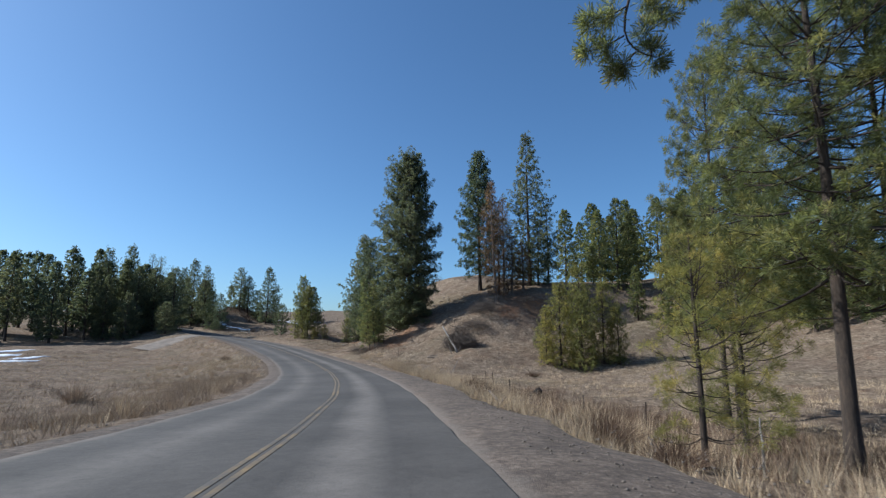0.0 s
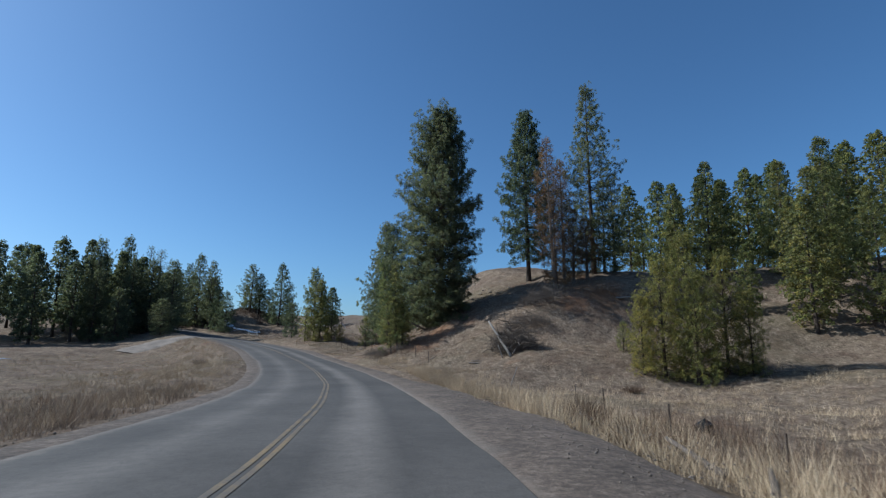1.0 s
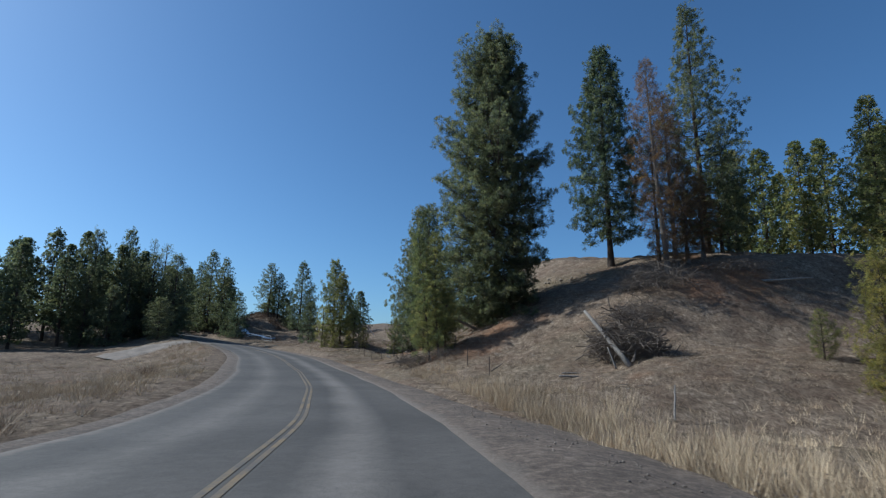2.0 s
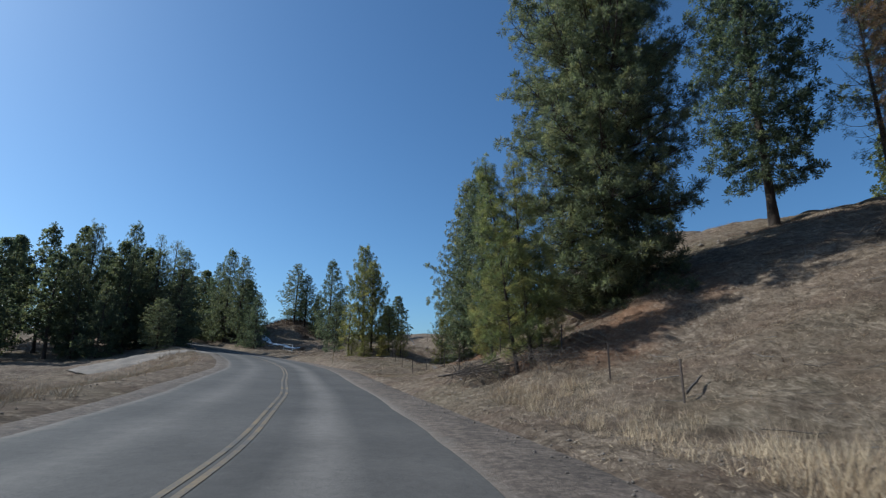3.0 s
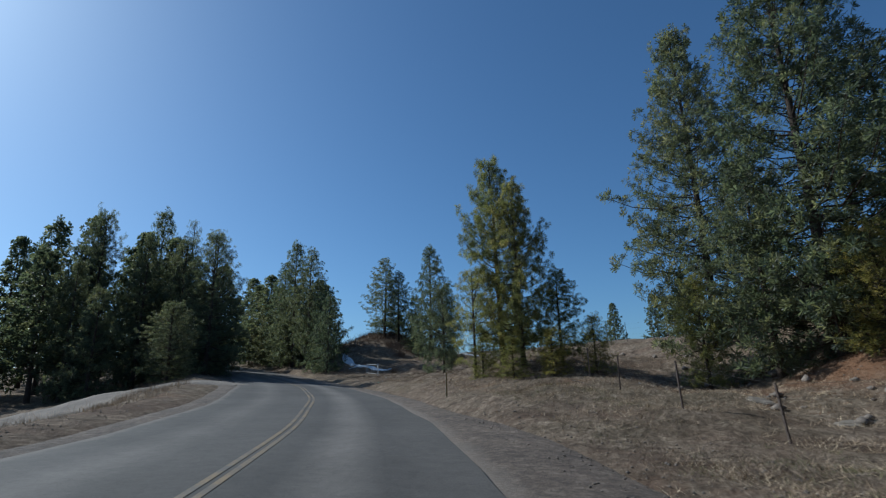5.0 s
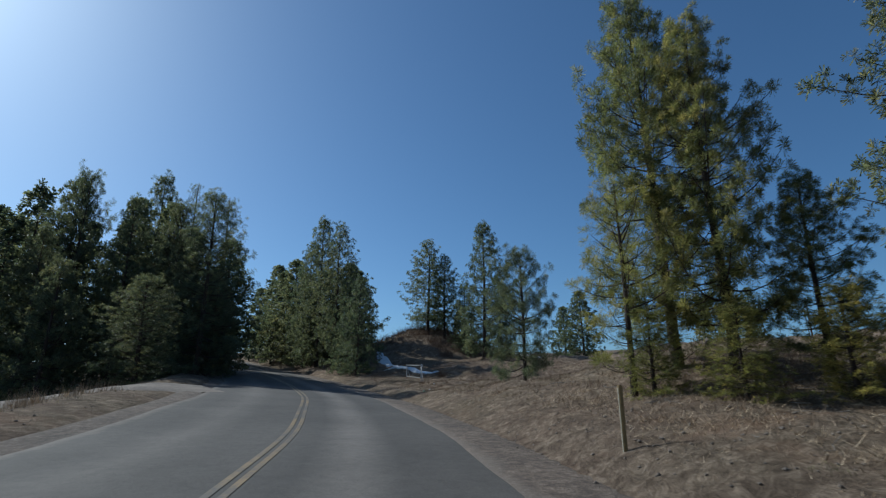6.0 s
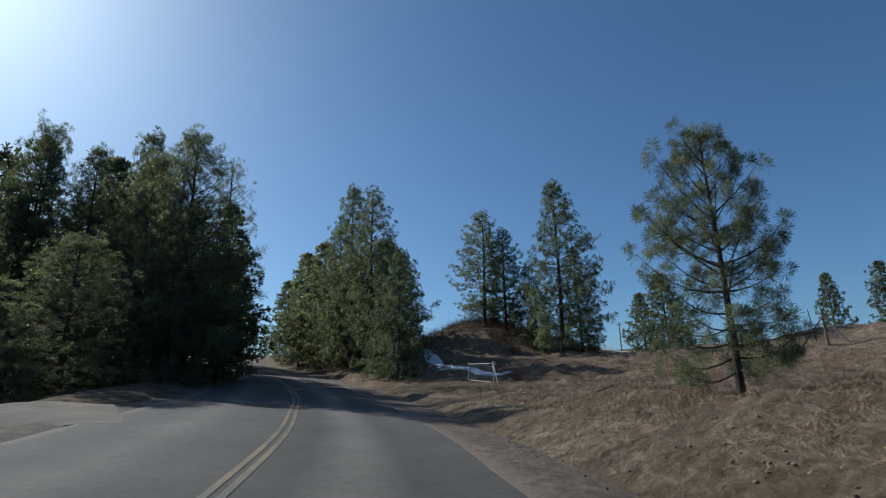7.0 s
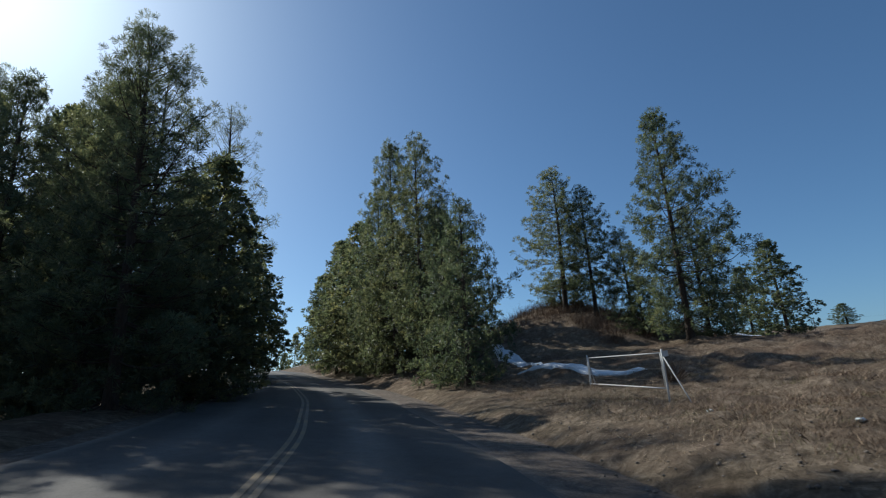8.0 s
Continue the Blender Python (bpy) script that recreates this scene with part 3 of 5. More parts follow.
    tagged(mesh_ob("branchwork", bv, bq, bark or (TWIG if bare > 0.2 else BARK), top), kind="stuff")
    r = tuft * rng.uniform(0.75, 1.25, len(C)) * (1 - 0.2 * U)
    cv, cf = puffs(C, D, r, blades, width, rng)
    tagged(mesh_ob("crown", cv, cf, needles or NEEDLES, top), kind="stuff")
    tagged(top, label, category)
    top["span"], top["tall"] = reach, h + 0.1
    return top


def pine_kind(*a, **k):
    return a, k


# each kind: seed, height, crown base, reach and habit
KINDS = {
    "big": pine_kind(11, 21.5, 0.02, 4.6, 0.45, 0.38, 0.74, gap=0.40, per=7, shoots=3.9, tuft=0.25, blades=24, width=0.0135, fine=True, ragged=0.26, pom=4, droop=-30, inner=0.14, label="tall dark ponderosa pine with a full crown on the slope"),
    "straight": pine_kind(12, 18.5, 0.14, 3.2, 0.38, 0.48, 0.8, gap=0.44, per=6, shoots=2.9, tuft=0.27, blades=18, width=0.024, ragged=0.26, pom=3, label="tall dark pine with a bare lower trunk on the knoll"),
    "layered": pine_kind(34, 21.0, 0.07, 4.2, 0.16, 0.66, 0.8, gap=0.62, per=5, shoots=2.4, tuft=0.27, blades=18, width=0.024, ragged=0.30, pom=3, label="tall pine with layered limbs high on the knoll"),
    "mid": pine_kind(13, 14.0, 0.07, 3.6, 0.20, 0.66, 0.75, gap=0.48, per=5, shoots=2.8, tuft=0.25, blades=16, width=0.0216, pom=3, label="tall dark green ponderosa pine at the forest edge"),
    "mid2": pine_kind(14, 14.0, 0.16, 3.2, 0.22, 0.58, 0.7, gap=0.5, per=5, shoots=2.8, tuft=0.25, blades=16, width=0.0216, pom=3, label="dark green ponderosa pine with a bare lower trunk"),
    "mid3": pine_kind(15, 8.0, 0.05, 2.5, 0.20, 0.62, 0.75, gap=0.42, per=5, shoots=3.2, tuft=0.23, blades=14, width=0.0216, pom=3, label="dark green pine branched down to the ground"),
    "full": pine_kind(16, 15.5, 0.03, 4.0, 0.28, 0.58, 0.75, gap=0.45, per=6, shoots=3, tuft=0.25, blades=16, width=0.0228, ragged=0.26, pom=3, label="dense green pine with a broad full crown"),
    # sunny and woodsun: grown pines with their sunlight put into the needle colour
    "sunny": pine_kind(25, 14.0, 0.06, 2.7, 0.22, 0.62, 0.75, gap=0.5, per=5, shoots=2.2, tuft=0.3, blades=9, width=0.0408, needles="young", pom=3, label="sunlit yellow-green pine on the hillside"),
    "thin": pine_kind(17, 14.0, 0.22, 2.3, 0.35, 0.60, 0.6, gap=0.55, per=5, shoots=2.2, tuft=0.22, blades=18, width=0.01, bare=0.30, inner=0.5, fine=True, pom=3, label="thin grey-green pine with sparse needles and bare twigs"),
    "dead": pine_kind(18, 14.0, 0.10, 2.0, 0.45, 0.65, 0.6, gap=0.38, per=6, shoots=3.8, tuft=0.21, blades=22, width=0.009, needles="dead", bark="twig", bare=0.15, inner=0.3, fine=True, pom=2, label="dying pine with rusty brown needles and bare twigs", category="dead pine"),
    "young": pine_kind(19, 7.5, 0.02, 2.6, 0.22, 0.52, 0.8, gap=0.36, per=6, shoots=3.2, tuft=0.21, blades=14, width=0.0150, needles="fresh", ragged=0.42, pom=3, droop=5, rise=66, label="bushy young yellow-green pine in dry grass"),
    "young2": pine_kind(20, 6.0, 0.16, 1.5, 0.30, 0.55, 0.7, gap=0.42, per=5, shoots=3.0, tuft=0.18, blades=34, width=0.0068, needles="fresh", fine=True, inner=0.45, stout=0.7, pom=3, ragged=0.36, droop=0, label="young open-crowned pine with visible limbs"),
    "sapling": pine_kind(26, 4.4, 0.03, 1.15, 0.25, 0.70, 0.7, gap=0.30, per=5, shoots=5.4, tuft=0.16, blades=36, width=0.0062, needles="young", fine=True, inner=0.4, stout=0.7, rise=66, droop=10, pom=3, ragged=0.32, label="slim young pine with upswept limbs"),
    "single": pine_kind(33, 5.2, 0.13, 1.8, 0.30, 0.55, 0.8, gap=0.33, per=5, shoots=3.5, tuft=0.17, blades=42, width=0.0068, fine=True, inner=0.35, stout=0.8, rise=60, droop=-4, ragged=0.30, pom=5, label="single young pine with thick needle tufts on the grassy bank"),
    "open": pine_kind(21, 9.5, 0.13, 2.4, 0.28, 0.55, 0.85, gap=0.42, per=5, shoots=3.4, tuft=0.19, blades=31, width=0.0102, needles="young", fine=True, inner=0.35, ragged=0.30, pom=5, droop=0, rise=62, label="roadside pine with open layered limbs and long needle tufts"),
    "close": pine_kind(32, 12.0, 0.03, 2.9, 0.35, 0.5, 0.8, gap=0.42, per=5, shoots=3, tuft=0.22, blades=19, width=0.0126, fine=True, ragged=0.28, pom=4, label="dark pine with fine needles crowding the inside of the bend"),
    "slender": pine_kind(31, 8.8, 0.06, 1.25, 0.20, 0.75, 0.8, gap=0.44, per=4, shoots=3.6, tuft=0.18, blades=38, width=0.0072, needles="young", fine=True, inner=0.3, stout=0.4, pom=4, droop=10, rise=66, label="slender leaning roadside pine with thin stems beside a brush pile"),
    "tall": pine_kind(22, 15.5, 0.30, 3.6, 0.30, 0.50, 0.85, gap=0.55, per=5, shoots=3.4, tuft=0.21, blades=27, width=0.0102, needles="young", fine=True, inner=0.28, stout=0.75, pom=5, label="tall roadside pine with a narrow crown over a bare trunk"),
    "wood": pine_kind(27, 16.0, 0.08, 3.1, 0.22, 0.58, 0.7, gap=0.56, per=5, shoots=1.7, tuft=0.38, blades=12, width=0.055, pom=2, label="dark pine standing deep in the wood"),
    "wood2": pine_kind(28, 16.0, 0.20, 2.7, 0.25, 0.52, 0.7, gap=0.56, per=5, shoots=1.7, tuft=0.38, blades=12, width=0.055, pom=2, label="dark pine with a bare lower trunk in the wood"),
    "woodsun": pine_kind(29, 14.0, 0.08, 2.7, 0.22, 0.6, 0.7, gap=0.54, per=5, shoots=1.7, tuft=0.36, blades=12, width=0.055, needles="young", pom=2, label="sunlit green pine far up the hillside"),
    "far": pine_kind(23, 12.0, 0.06, 2.9, 0.2, 0.75, 0.75, gap=0.72, per=4, shoots=1.4, tuft=0.55, blades=7, width=0.13, pom=1, label="small dark pine far off on the hill"),
    "far2": pine_kind(24, 12.0, 0.12, 2.5, 0.2, 0.70, 0.75, gap=0.72, per=4, shoots=1.4, tuft=0.55, blades=7, width=0.13, pom=1, label="small dark pine far off in the woods"),
}
FOLIAGE = {"young": NEEDLES_YOUNG_SUNLIT, "fresh": NEEDLES_FRESH, "dead": NEEDLES_DEAD, "twig": TWIG}
PROTO, USED, USUAL = {}, set(), {}


def plant(kind, x, y, height, half=None, turn=None, label="", lean=(0, 0), group=""):
    """Sets a pine of that kind, scaled to the height and the crown's half-width, on the ground at x, y."""
    if kind not in PROTO:
        a, k = KINDS[kind]
        k = {q: FOLIAGE[v] if q in ("needles", "bark") else v for q, v in k.items()}
        PROTO[kind] = pine("pine_tree", *a, **k)
        USUAL[kind] = PROTO[kind]["label"]
    proto = PROTO[kind]
    z = float(land(x, y)[0])
    k = height / proto["tall"]
    w = half / proto["span"] if half else k
    turn = RNG.uniform(0, 360) if turn is None else turn
    m = pose(x, y, z - 0.05, lean[0], lean[1], 0) @ pose(0, 0, 0, 0, 0, turn) @ Matrix.Diagonal((w, w, k, 1))
    if kind in USED:
        ob = copy_thing(proto, m @ Matrix.Diagonal((*proto.scale, 1)).inverted())
        if "group" in ob:
            del ob["group"]
    else:
        USED.add(kind)
        ob = proto
        ob.matrix_basis = m
    return tagged(ob, label or USUAL[kind], "", group)


def stand(kind, x, y, top, half=None, **k):
    """The same by the height of the tree's top above the datum."""
    return plant(kind, x, y, top - float(land(x, y)[0]), half, **k)


def plant_so(kind, s, o, height, half=None, **k):
    x, y = place(s, o)
    return plant(kind, float(x), float(y), height, half, **k)


# the knoll beside the bend
big_pine = stand("big", -4.2, 64.3, 24.2, 4.5, turn=130)
# a dead limb of it, snapped off at the elbow
limb = [big_pine.matrix_basis.inverted() @ Vector(q) for q in ((-5.36, 63.65, 2.24), (-7.12, 63.24, 3.03), (-7.94, 63.06, 3.61), (-8.09, 62.94, 4.27))]
v, f = tubes([(np.array([(0.0, 0.0, limb[0].z - 0.3)] + [tuple(q) for q in limb] + [tuple(limb[-1])]), np.array([0.11, 0.10, 0.085, 0.075, 0.065, 0.004]))], 9)
mesh_ob("broken_limb", v, f, TWIG, big_pine, "dead limb snapped off to a pale stub", smooth_shade=True)
stand("straight", 5.1, 70.6, 27.3, 3.2, turn=40)
stand("dead", 6.2, 60.0, 20.0, 1.8, turn=10, lean=(0, -2))
stand("dead", 7.4, 62.2, 18.6, 1.7, turn=75)
stand("dead", 8.4, 63.0, 14.0, 1.5, turn=200)
stand("thin", 7.0, 64.3, 16.5, 1.6, label="thin half-bare pine on the slope")
stand("layered", 11.3, 67.0, 28.9, 3.7, turn=75)
stand("mid3", 12.4, 67.2, 16.5, 2.6)
stand("dead", 10.0, 64.5, 13.5, 1.6, turn=120)
stand("thin", 14.5, 71.0, 20.5, 1.8)
stand("slender", -8.05, 58.9, 8.9, 1.35, turn=40, lean=(-15, -9))
stand("slender", -7.6, 59.3, 8.4, 1.3, turn=190, lean=(-9, -4))
stand("sapling", -7.3, 60.2, 4.6, 1.3, turn=60, label="young pine crowding the foot of the bank")
stand("sapling", -9.55, 66.3, 5.1, 1.1, turn=10, label="slim young pine standing alone on the dry bank")
# pair at the foot of the bank
stand("full", -12.0, 84.6, 17.3, 3.7, turn=20)
stand("full", -14.4, 93.0, 19.6, 3.9, turn=120)
stand("mid3", -9.2, 85.6, 12.6, 3.1, turn=10, label="lower pine spreading beside the dense pair")
stand("mid3", -13.6, 85.2, 8.6, 2.4, turn=60)
stand("young", -15.6, 86.0, 4.6, 1.3, label="bushy young pine at the foot of the dense pair")
stand("young", -11.4, 82.6, 5.0, 1.5, label="bushy young pine at the foot of the dense pair")
# roadside group and single tree
stand("open", -23.5, 88.1, 11.8, 2.05, turn=30, lean=(0, -1.5))
stand("open", -22.4, 87.3, 10.0, 1.75, turn=160)
stand("open", -20.8, 87.5, 5.8, 1.2, turn=250, label="lower roadside pine with a thin bare stem")
stand("young2", -24.3, 86.6, 6.0, 1.3, turn=80, label="young spreading pine beside the roadside group")
for x, y, h in ((-23.9, 86.4, 1.7), (-22.4, 85.5, 1.6), (-20.9, 85.6, 1.8), (-19.4, 86.4, 2.2)):
    plant("young", x, y, h, 1.0, group="low pines under the roadside group", label="knee-high bushy pine under the roadside group")
stand("single", -29.37, 95.9, 7.3, 1.7, turn=200)
# behind the gate
stand("mid", -40.4, 120.0, 17.5, 3.3, turn=15, label="tall symmetrical pine behind the gate")
stand("mid3", -40.0, 123.4, 12.5, 2.2)
stand("mid2", -48.5, 124.4, 17.9, 3.0, turn=50, label="pine on top of the brown knoll")
stand("mid2", -46.4, 124.2, 15.9, 2.3, turn=170, label="second pine on top of the brown knoll")
stand("mid3", -44.4, 125.0, 12.6, 2.0)
stand("mid3", -49.6, 126.5, 10.4, 1.9)
stand("mid3", -43.2, 122.6, 8.6, 1.6)
# clump where the road runs out to the woods
stand("mid", -54.8, 114.3, 18.4, 3.1, turn=100, label="tall pine at the edge of the road")
stand("mid2", -51.2, 112.3, 16.5, 2.6, turn=220)
stand("mid3", -46.2, 108.4, 10.3, 2.1, turn=20, label="lower dark pine at the edge of the clump")
stand("mid3", -48.6, 110.6, 11.0, 2.1, turn=140)
stand("mid2", -58.6, 117.4, 16.8, 2.8, turn=300)
for x, y, top, half in ((-53.0, 116.5, 14.0, 2.6), (-62.6, 119.6, 16.2, 2.9), (-66.0, 121.6, 15.6, 2.8), (-70.6, 125.2, 17.6, 3.0), (-60.0, 122.0, 15.0, 2.8), (-66.0, 126.0, 16.0, 2.8), (-75.5, 127.4, 15.5, 2.8), (-55.5, 121.0, 14.5, 2.6)):
    stand("wood", x, y, top, half, group="pines beyond the gate", label="dark green pine in the clump beyond the gate")
for x, y, top in ((-57.4, 115.6, 10.5), (-61.4, 118.2, 10.6), (-66.4, 120.6, 11.0), (-72.5, 124.6, 11.4)):
    stand("mid3", x, y, top, 2.2, group="pines beyond the gate", label="dark green pine close beside the climbing road")
# pines on the far meadow
stand("wood", -37.4, 151.0, 16.0, 3.0, label="lone full pine on the snowy meadow")
stand("wood", -40.5, 153.4, 14.3, 2.3, label="smaller dark pine beside the lone meadow pine")
stand("wood", -22.0, 146.0, 12.9, 1.7, label="small dark pine on the open hill")
stand("wood", -15.9, 154.9, 15.2, 2.0, label="small dark pine on the open hill")
plant_so("wood", 155.5, 93.0, 3.6, 2.2, label="small round pine by the hilltop wire fence")
plant_so("far", 150.0, 120.0, 3.6, 1.4)
# the young thicket on the field and the hillside woods behind it
for x, y, top, half, turn in ((10.6, 47.2, 6.2, 2.2, 20), (12.7, 48.6, 8.2, 2.5, 140), (14.4, 47.3, 6.6, 2.2, 250), (15.6, 46.7, 4.2, 1.6, 80), (9.3, 47.3, 4.0, 1.5, 300), (12.2, 46.4, 5.2, 2.0, 200)):
    stand("young", x, y, top, half, turn=turn, group="young thicket on the field")
stand("sapling", 9.14, 50.76, 2.7, 0.62, turn=140, label="small pine sapling on the bare slope")
HILLSIDE = [(30.7, 60.9, 20.1), (27.0, 57.2, 16.0), (34.1, 65.2, 19.3), (34.9, 57.0, 18.2), (41.0, 54.6, 21.2), (24.4, 67.2, 17.9), (26.8, 71.4, 19.5), (23.0, 75.4, 20.3),
            (25.6, 87.5, 24.4), (19.1, 80.0, 21.4), (30.4, 84.2, 24.2), (32.3, 76.7, 22.6), (43.3, 66.3, 23.4), (37.0, 46.5, 17.4), (45.5, 45.3, 21.5), (25.0, 93.0, 22.4),
            (30.8, 93.7, 23.8), (40.7, 39.6, 17.0), (49.5, 36.8, 21.5), (24.0, 53.6, 12.4), (28.2, 52.6, 13.0), (33.1, 49.4, 14.0), (31.4, 44.1, 12.8), (27.5, 61.0, 14.5),
            (37.3, 70.5, 21.5), (36.3, 43.2, 15.2), (47.2, 100.9, 29.8), (55.2, 91.9, 30.5), (40.9, 71.8, 24.0), (39.0, 82.0, 25.5), (48.0, 76.0, 27.0), (21.5, 57.5, 9.5), (20.5, 70.5, 14.0), (22.1, 65.1, 19.3), (29.6, 65.6, 19.6)]
for i, (x, y, top) in enumerate(HILLSIDE):
    stand("woodsun" if y > 66 or i % 4 == 3 else "sunny", x, y, top, None, group="pines on the hillside", label="sunlit green pine in the hillside stand above the field")
# beside the first stretch of the road
plant("tall", 10.6, 20.0, 14.5, 2.5, 70, label="tall roadside pine beyond the young pines")
near_pine = plant("tall", 8.6, 11.4, 15.0, 3.7, 160, label="near roadside pine with a bare trunk and drooping limbs")


def hanging_limb(tree, spine, twigs, r, seed):
    """A long limb that hangs out from a pine and ends in hooked twigs with needle tufts; points in the world."""
    rng = np.random.default_rng(seed)
    inv = tree.matrix_basis.inverted()
    own = [np.array([tuple(inv @ Vector(q)) for q in line]) for line in [spine] + twigs]
    t = np.linspace(0, 1, 16)
    u = np.linspace(0, 1, len(spine))
    main = np.stack([smooth(np.interp(t, u, own[0][:, i]), 3) for i in range(3)], 1)
    paths = [(main, r * (1.05 - 0.8 * t))]
    tips, ways = [main[-1]], [main[-1] - main[-2]]
    for w in own[1:]:
        mid = 0.5 * (w[0] + w[1]) - np.array([0, 0, 0.06])
        paths.append((np.stack([w[0], mid, w[1]]), np.array([0.4 * r, 0.3 * r, 0.006])))
        tips += [w[1], mid]
        ways += [w[1] - mid, w[1] - mid]
    C, D = [], []
    for p, d in zip(tips, ways):
        d = d / (np.linalg.norm(d) + 1e-9)
        for k in range(8):
            C.append(p + rng.normal(0, 0.09, 3))
            D.append(d + rng.normal(0, 0.35, 3))
    D = np.array(D)
    D /= np.linalg.norm(D, axis=1)[:, None]
    v, f = tubes(paths, 6)
    limb_ob = mesh_ob("hanging_limb", v, f, BARK, tree, "long bare limb hanging over the verge", smooth_shade=True)
    v, f = puffs(np.array(C), D, rng.uniform(0.20, 0.30, len(C)), 46, 0.0080, rng)
    tagged(mesh_ob("limb_needles", v, f, NEEDLES_YOUNG_SUNLIT, limb_ob), kind="stuff")


hanging_limb(near_pine, [(8.5, 11.35, 11.6), (6.5, 9.65, 10.3), (4.4, 9.15, 8.95), (3.55, 9.0, 8.05), (3.4, 9.05, 7.15), (3.65, 9.1, 6.8), (4.1, 9.15, 6.7)],
             [[(3.5, 9.02, 7.7), (2.8, 8.92, 7.35)], [(3.42, 9.05, 7.1), (2.65, 8.93, 6.7)], [(3.65, 9.1, 6.8), (3.2, 9.05, 6.42)], [(3.95, 9.12, 6.72), (3.88, 8.96, 7.1)], [(3.6, 9.0, 8.1), (4.2, 9.05, 7.65)], [(4.3, 9.12, 8.8), (4.6, 9.0, 8.0)]], 0.045, 45)
plant("young2", 5.2, 10.8, 4.8, 1.25, 30, label="young roadside pine with thin stem and pale needles")
plant("young2", 7.6, 13.6, 5.8, 1.5, 110, label="young roadside pine in tall dry grass")
plant("young2", 9.6, 17.4, 6.6, 1.9, 10, label="young roadside pine in tall dry grass")
plant("tall", 11.8, 13.2, 13.5, 3.6, 330, label="tall roadside pine behind the young pines")
# the dark wood on the inside of the bend: its edge trees, then the depth of it
for kind, x, y, top, half in (("close", -50.6, 97.9, 14.3, 2.9), ("close", -49.0, 93.0, 7.6, 2.2), ("close", -54.6, 98.6, 14.6, 2.7), ("mid", -56.5, 96.3, 14.6, 2.8), ("close", -62.6, 96.4, 17.6, 2.8), ("mid", -60.0, 93.0, 12.0, 2.6),
                              ("mid", -61.6, 101.6, 19.3, 3.1), ("thin", -57.1, 101.5, 17.9, 1.8), ("thin", -57.6, 104.9, 17.9, 2.4), ("mid3", -57.0, 104.4, 10.2, 2.4), ("mid3", -53.5, 101.2, 9.6, 2.4), ("mid3", -55.6, 92.0, 9.0, 2.4), ("wood", -54.4, 103.0, 13.0, 2.6), ("wood", -57.4, 99.6, 15.2, 2.6), ("wood", -60.6, 99.0, 16.0, 2.7)):
    stand(kind, x, y, top, half, group="dark wood inside the bend")
for i, (x, y, top, half) in enumerate(((-64.8, 97.2, 17.6, 2.5), (-69.5, 97.0, 17.8, 2.7), (-73.4, 95.6, 16.4, 2.6), (-78.0, 93.6, 16.6, 2.6), (-82.0, 96.0, 17.2, 2.6), (-61.8, 105.7, 15.4, 2.6), (-66.4, 107.6, 16.4, 2.7), (-71.0, 109.4, 16.6, 2.7),
                                       (-76.0, 112.5, 16.8, 2.6), (-66.0, 102.0, 16.0, 2.6), (-72.5, 103.0, 17.0, 2.7), (-63.0, 92.6, 13.0, 2.5), (-86.5, 92.0, 16.0, 2.6), (-79.0, 101.0, 17.5, 2.7), (-90.0, 97.0, 17.0, 2.7), (-84.0, 104.0, 18.0, 2.8),
                                       (-95.0, 91.0, 16.0, 2.7), (-67.6, 113.0, 14.5, 2.5), (-72.0, 116.5, 15.0, 2.5), (-80.0, 119.0, 16.5, 2.6), (-66.0, 88.5, 14.0, 2.6), (-73.0, 88.0, 15.0, 2.6), (-80.0, 86.0, 15.5, 2.6), (-88.0, 84.0, 16.0, 2.6))):
    stand(("wood", "wood2")[i % 2], x, y, top, half, group="dark wood inside the bend")
for i in range(26):
    s, o = 160 + 150 * ((i * 0.618) % 1), (1 if i % 2 else -1) * (12 + 40 * ((i * 0.37) % 1))
    plant_so(("far", "far2")[i % 2], s, o, 6.5 + 4 * ((i * 0.73) % 1), None, group="woods far along the road")
for s, o, h in ((185, -9, 6), (200, 7, 7), (215, -8, 7.5), (230, 8, 8), (250, -9, 9), (262, 5.5, 8), (240, -12, 8), (205, 10, 7)):
    plant_so("far2", s, o, h, None, group="woods far along the road")


# ---- dry grass, brush and stones ----
def clumps(name, x, y, height, blades, spread_r, width, mat, label, category, seed=3, upright=0.9):
    """Bunches of thin tapering blades on the ground, joined as one growth."""
    rng = np.random.default_rng(seed)
    n = len(x)
    z = land(x, y)
    c = np.stack([x, y, z - 0.02], 1)
    a = rng.uniform(0, 6.283, (n, blades))
    rr = spread_r * np.sqrt(rng.uniform(0, 1, (n, blades)))
    root = c[:, None] + np.stack([rr * np.cos(a), rr * np.sin(a), 0 * a], -1)
    hh = (np.broadcast_to(height, (n,))[:, None] * rng.uniform(0.45, 1.15, (n, blades)))
    tilt = rng.normal(0, 1, (n, blades, 2)) * (1 - upright) * 3.0 + np.stack([np.cos(a), np.sin(a)], -1) * 0.25
    tip = root + np.concatenate([tilt * hh[..., None] * 0.5, hh[..., None]], -1)
    b = rng.uniform(0, 6.283, (n, blades))
    side = np.stack([np.cos(b), np.sin(b), 0 * b], -1) * width
    V = np.stack([root - side, root + side, tip], 2).reshape(-1, 3)
    ob = mesh_ob(name, V, np.arange(len(V)).reshape(-1, 3), mat)
    return tagged(ob, label, category, kind="stuff")


def scatter(n, s0, s1, o0, o1, seed, bias=1.0):
    rng = np.random.default_rng(seed)
    s = rng.uniform(s0, s1, n)
    o = o0 + (o1 - o0) * rng.uniform(0, 1, n) ** bias
    x, y = place(s, o)
    # patchy growth
    keep = wave(x * 0.35, y * 0.35) + rng.normal(0, 0.35, n) > -0.15
    return x[keep], y[keep]


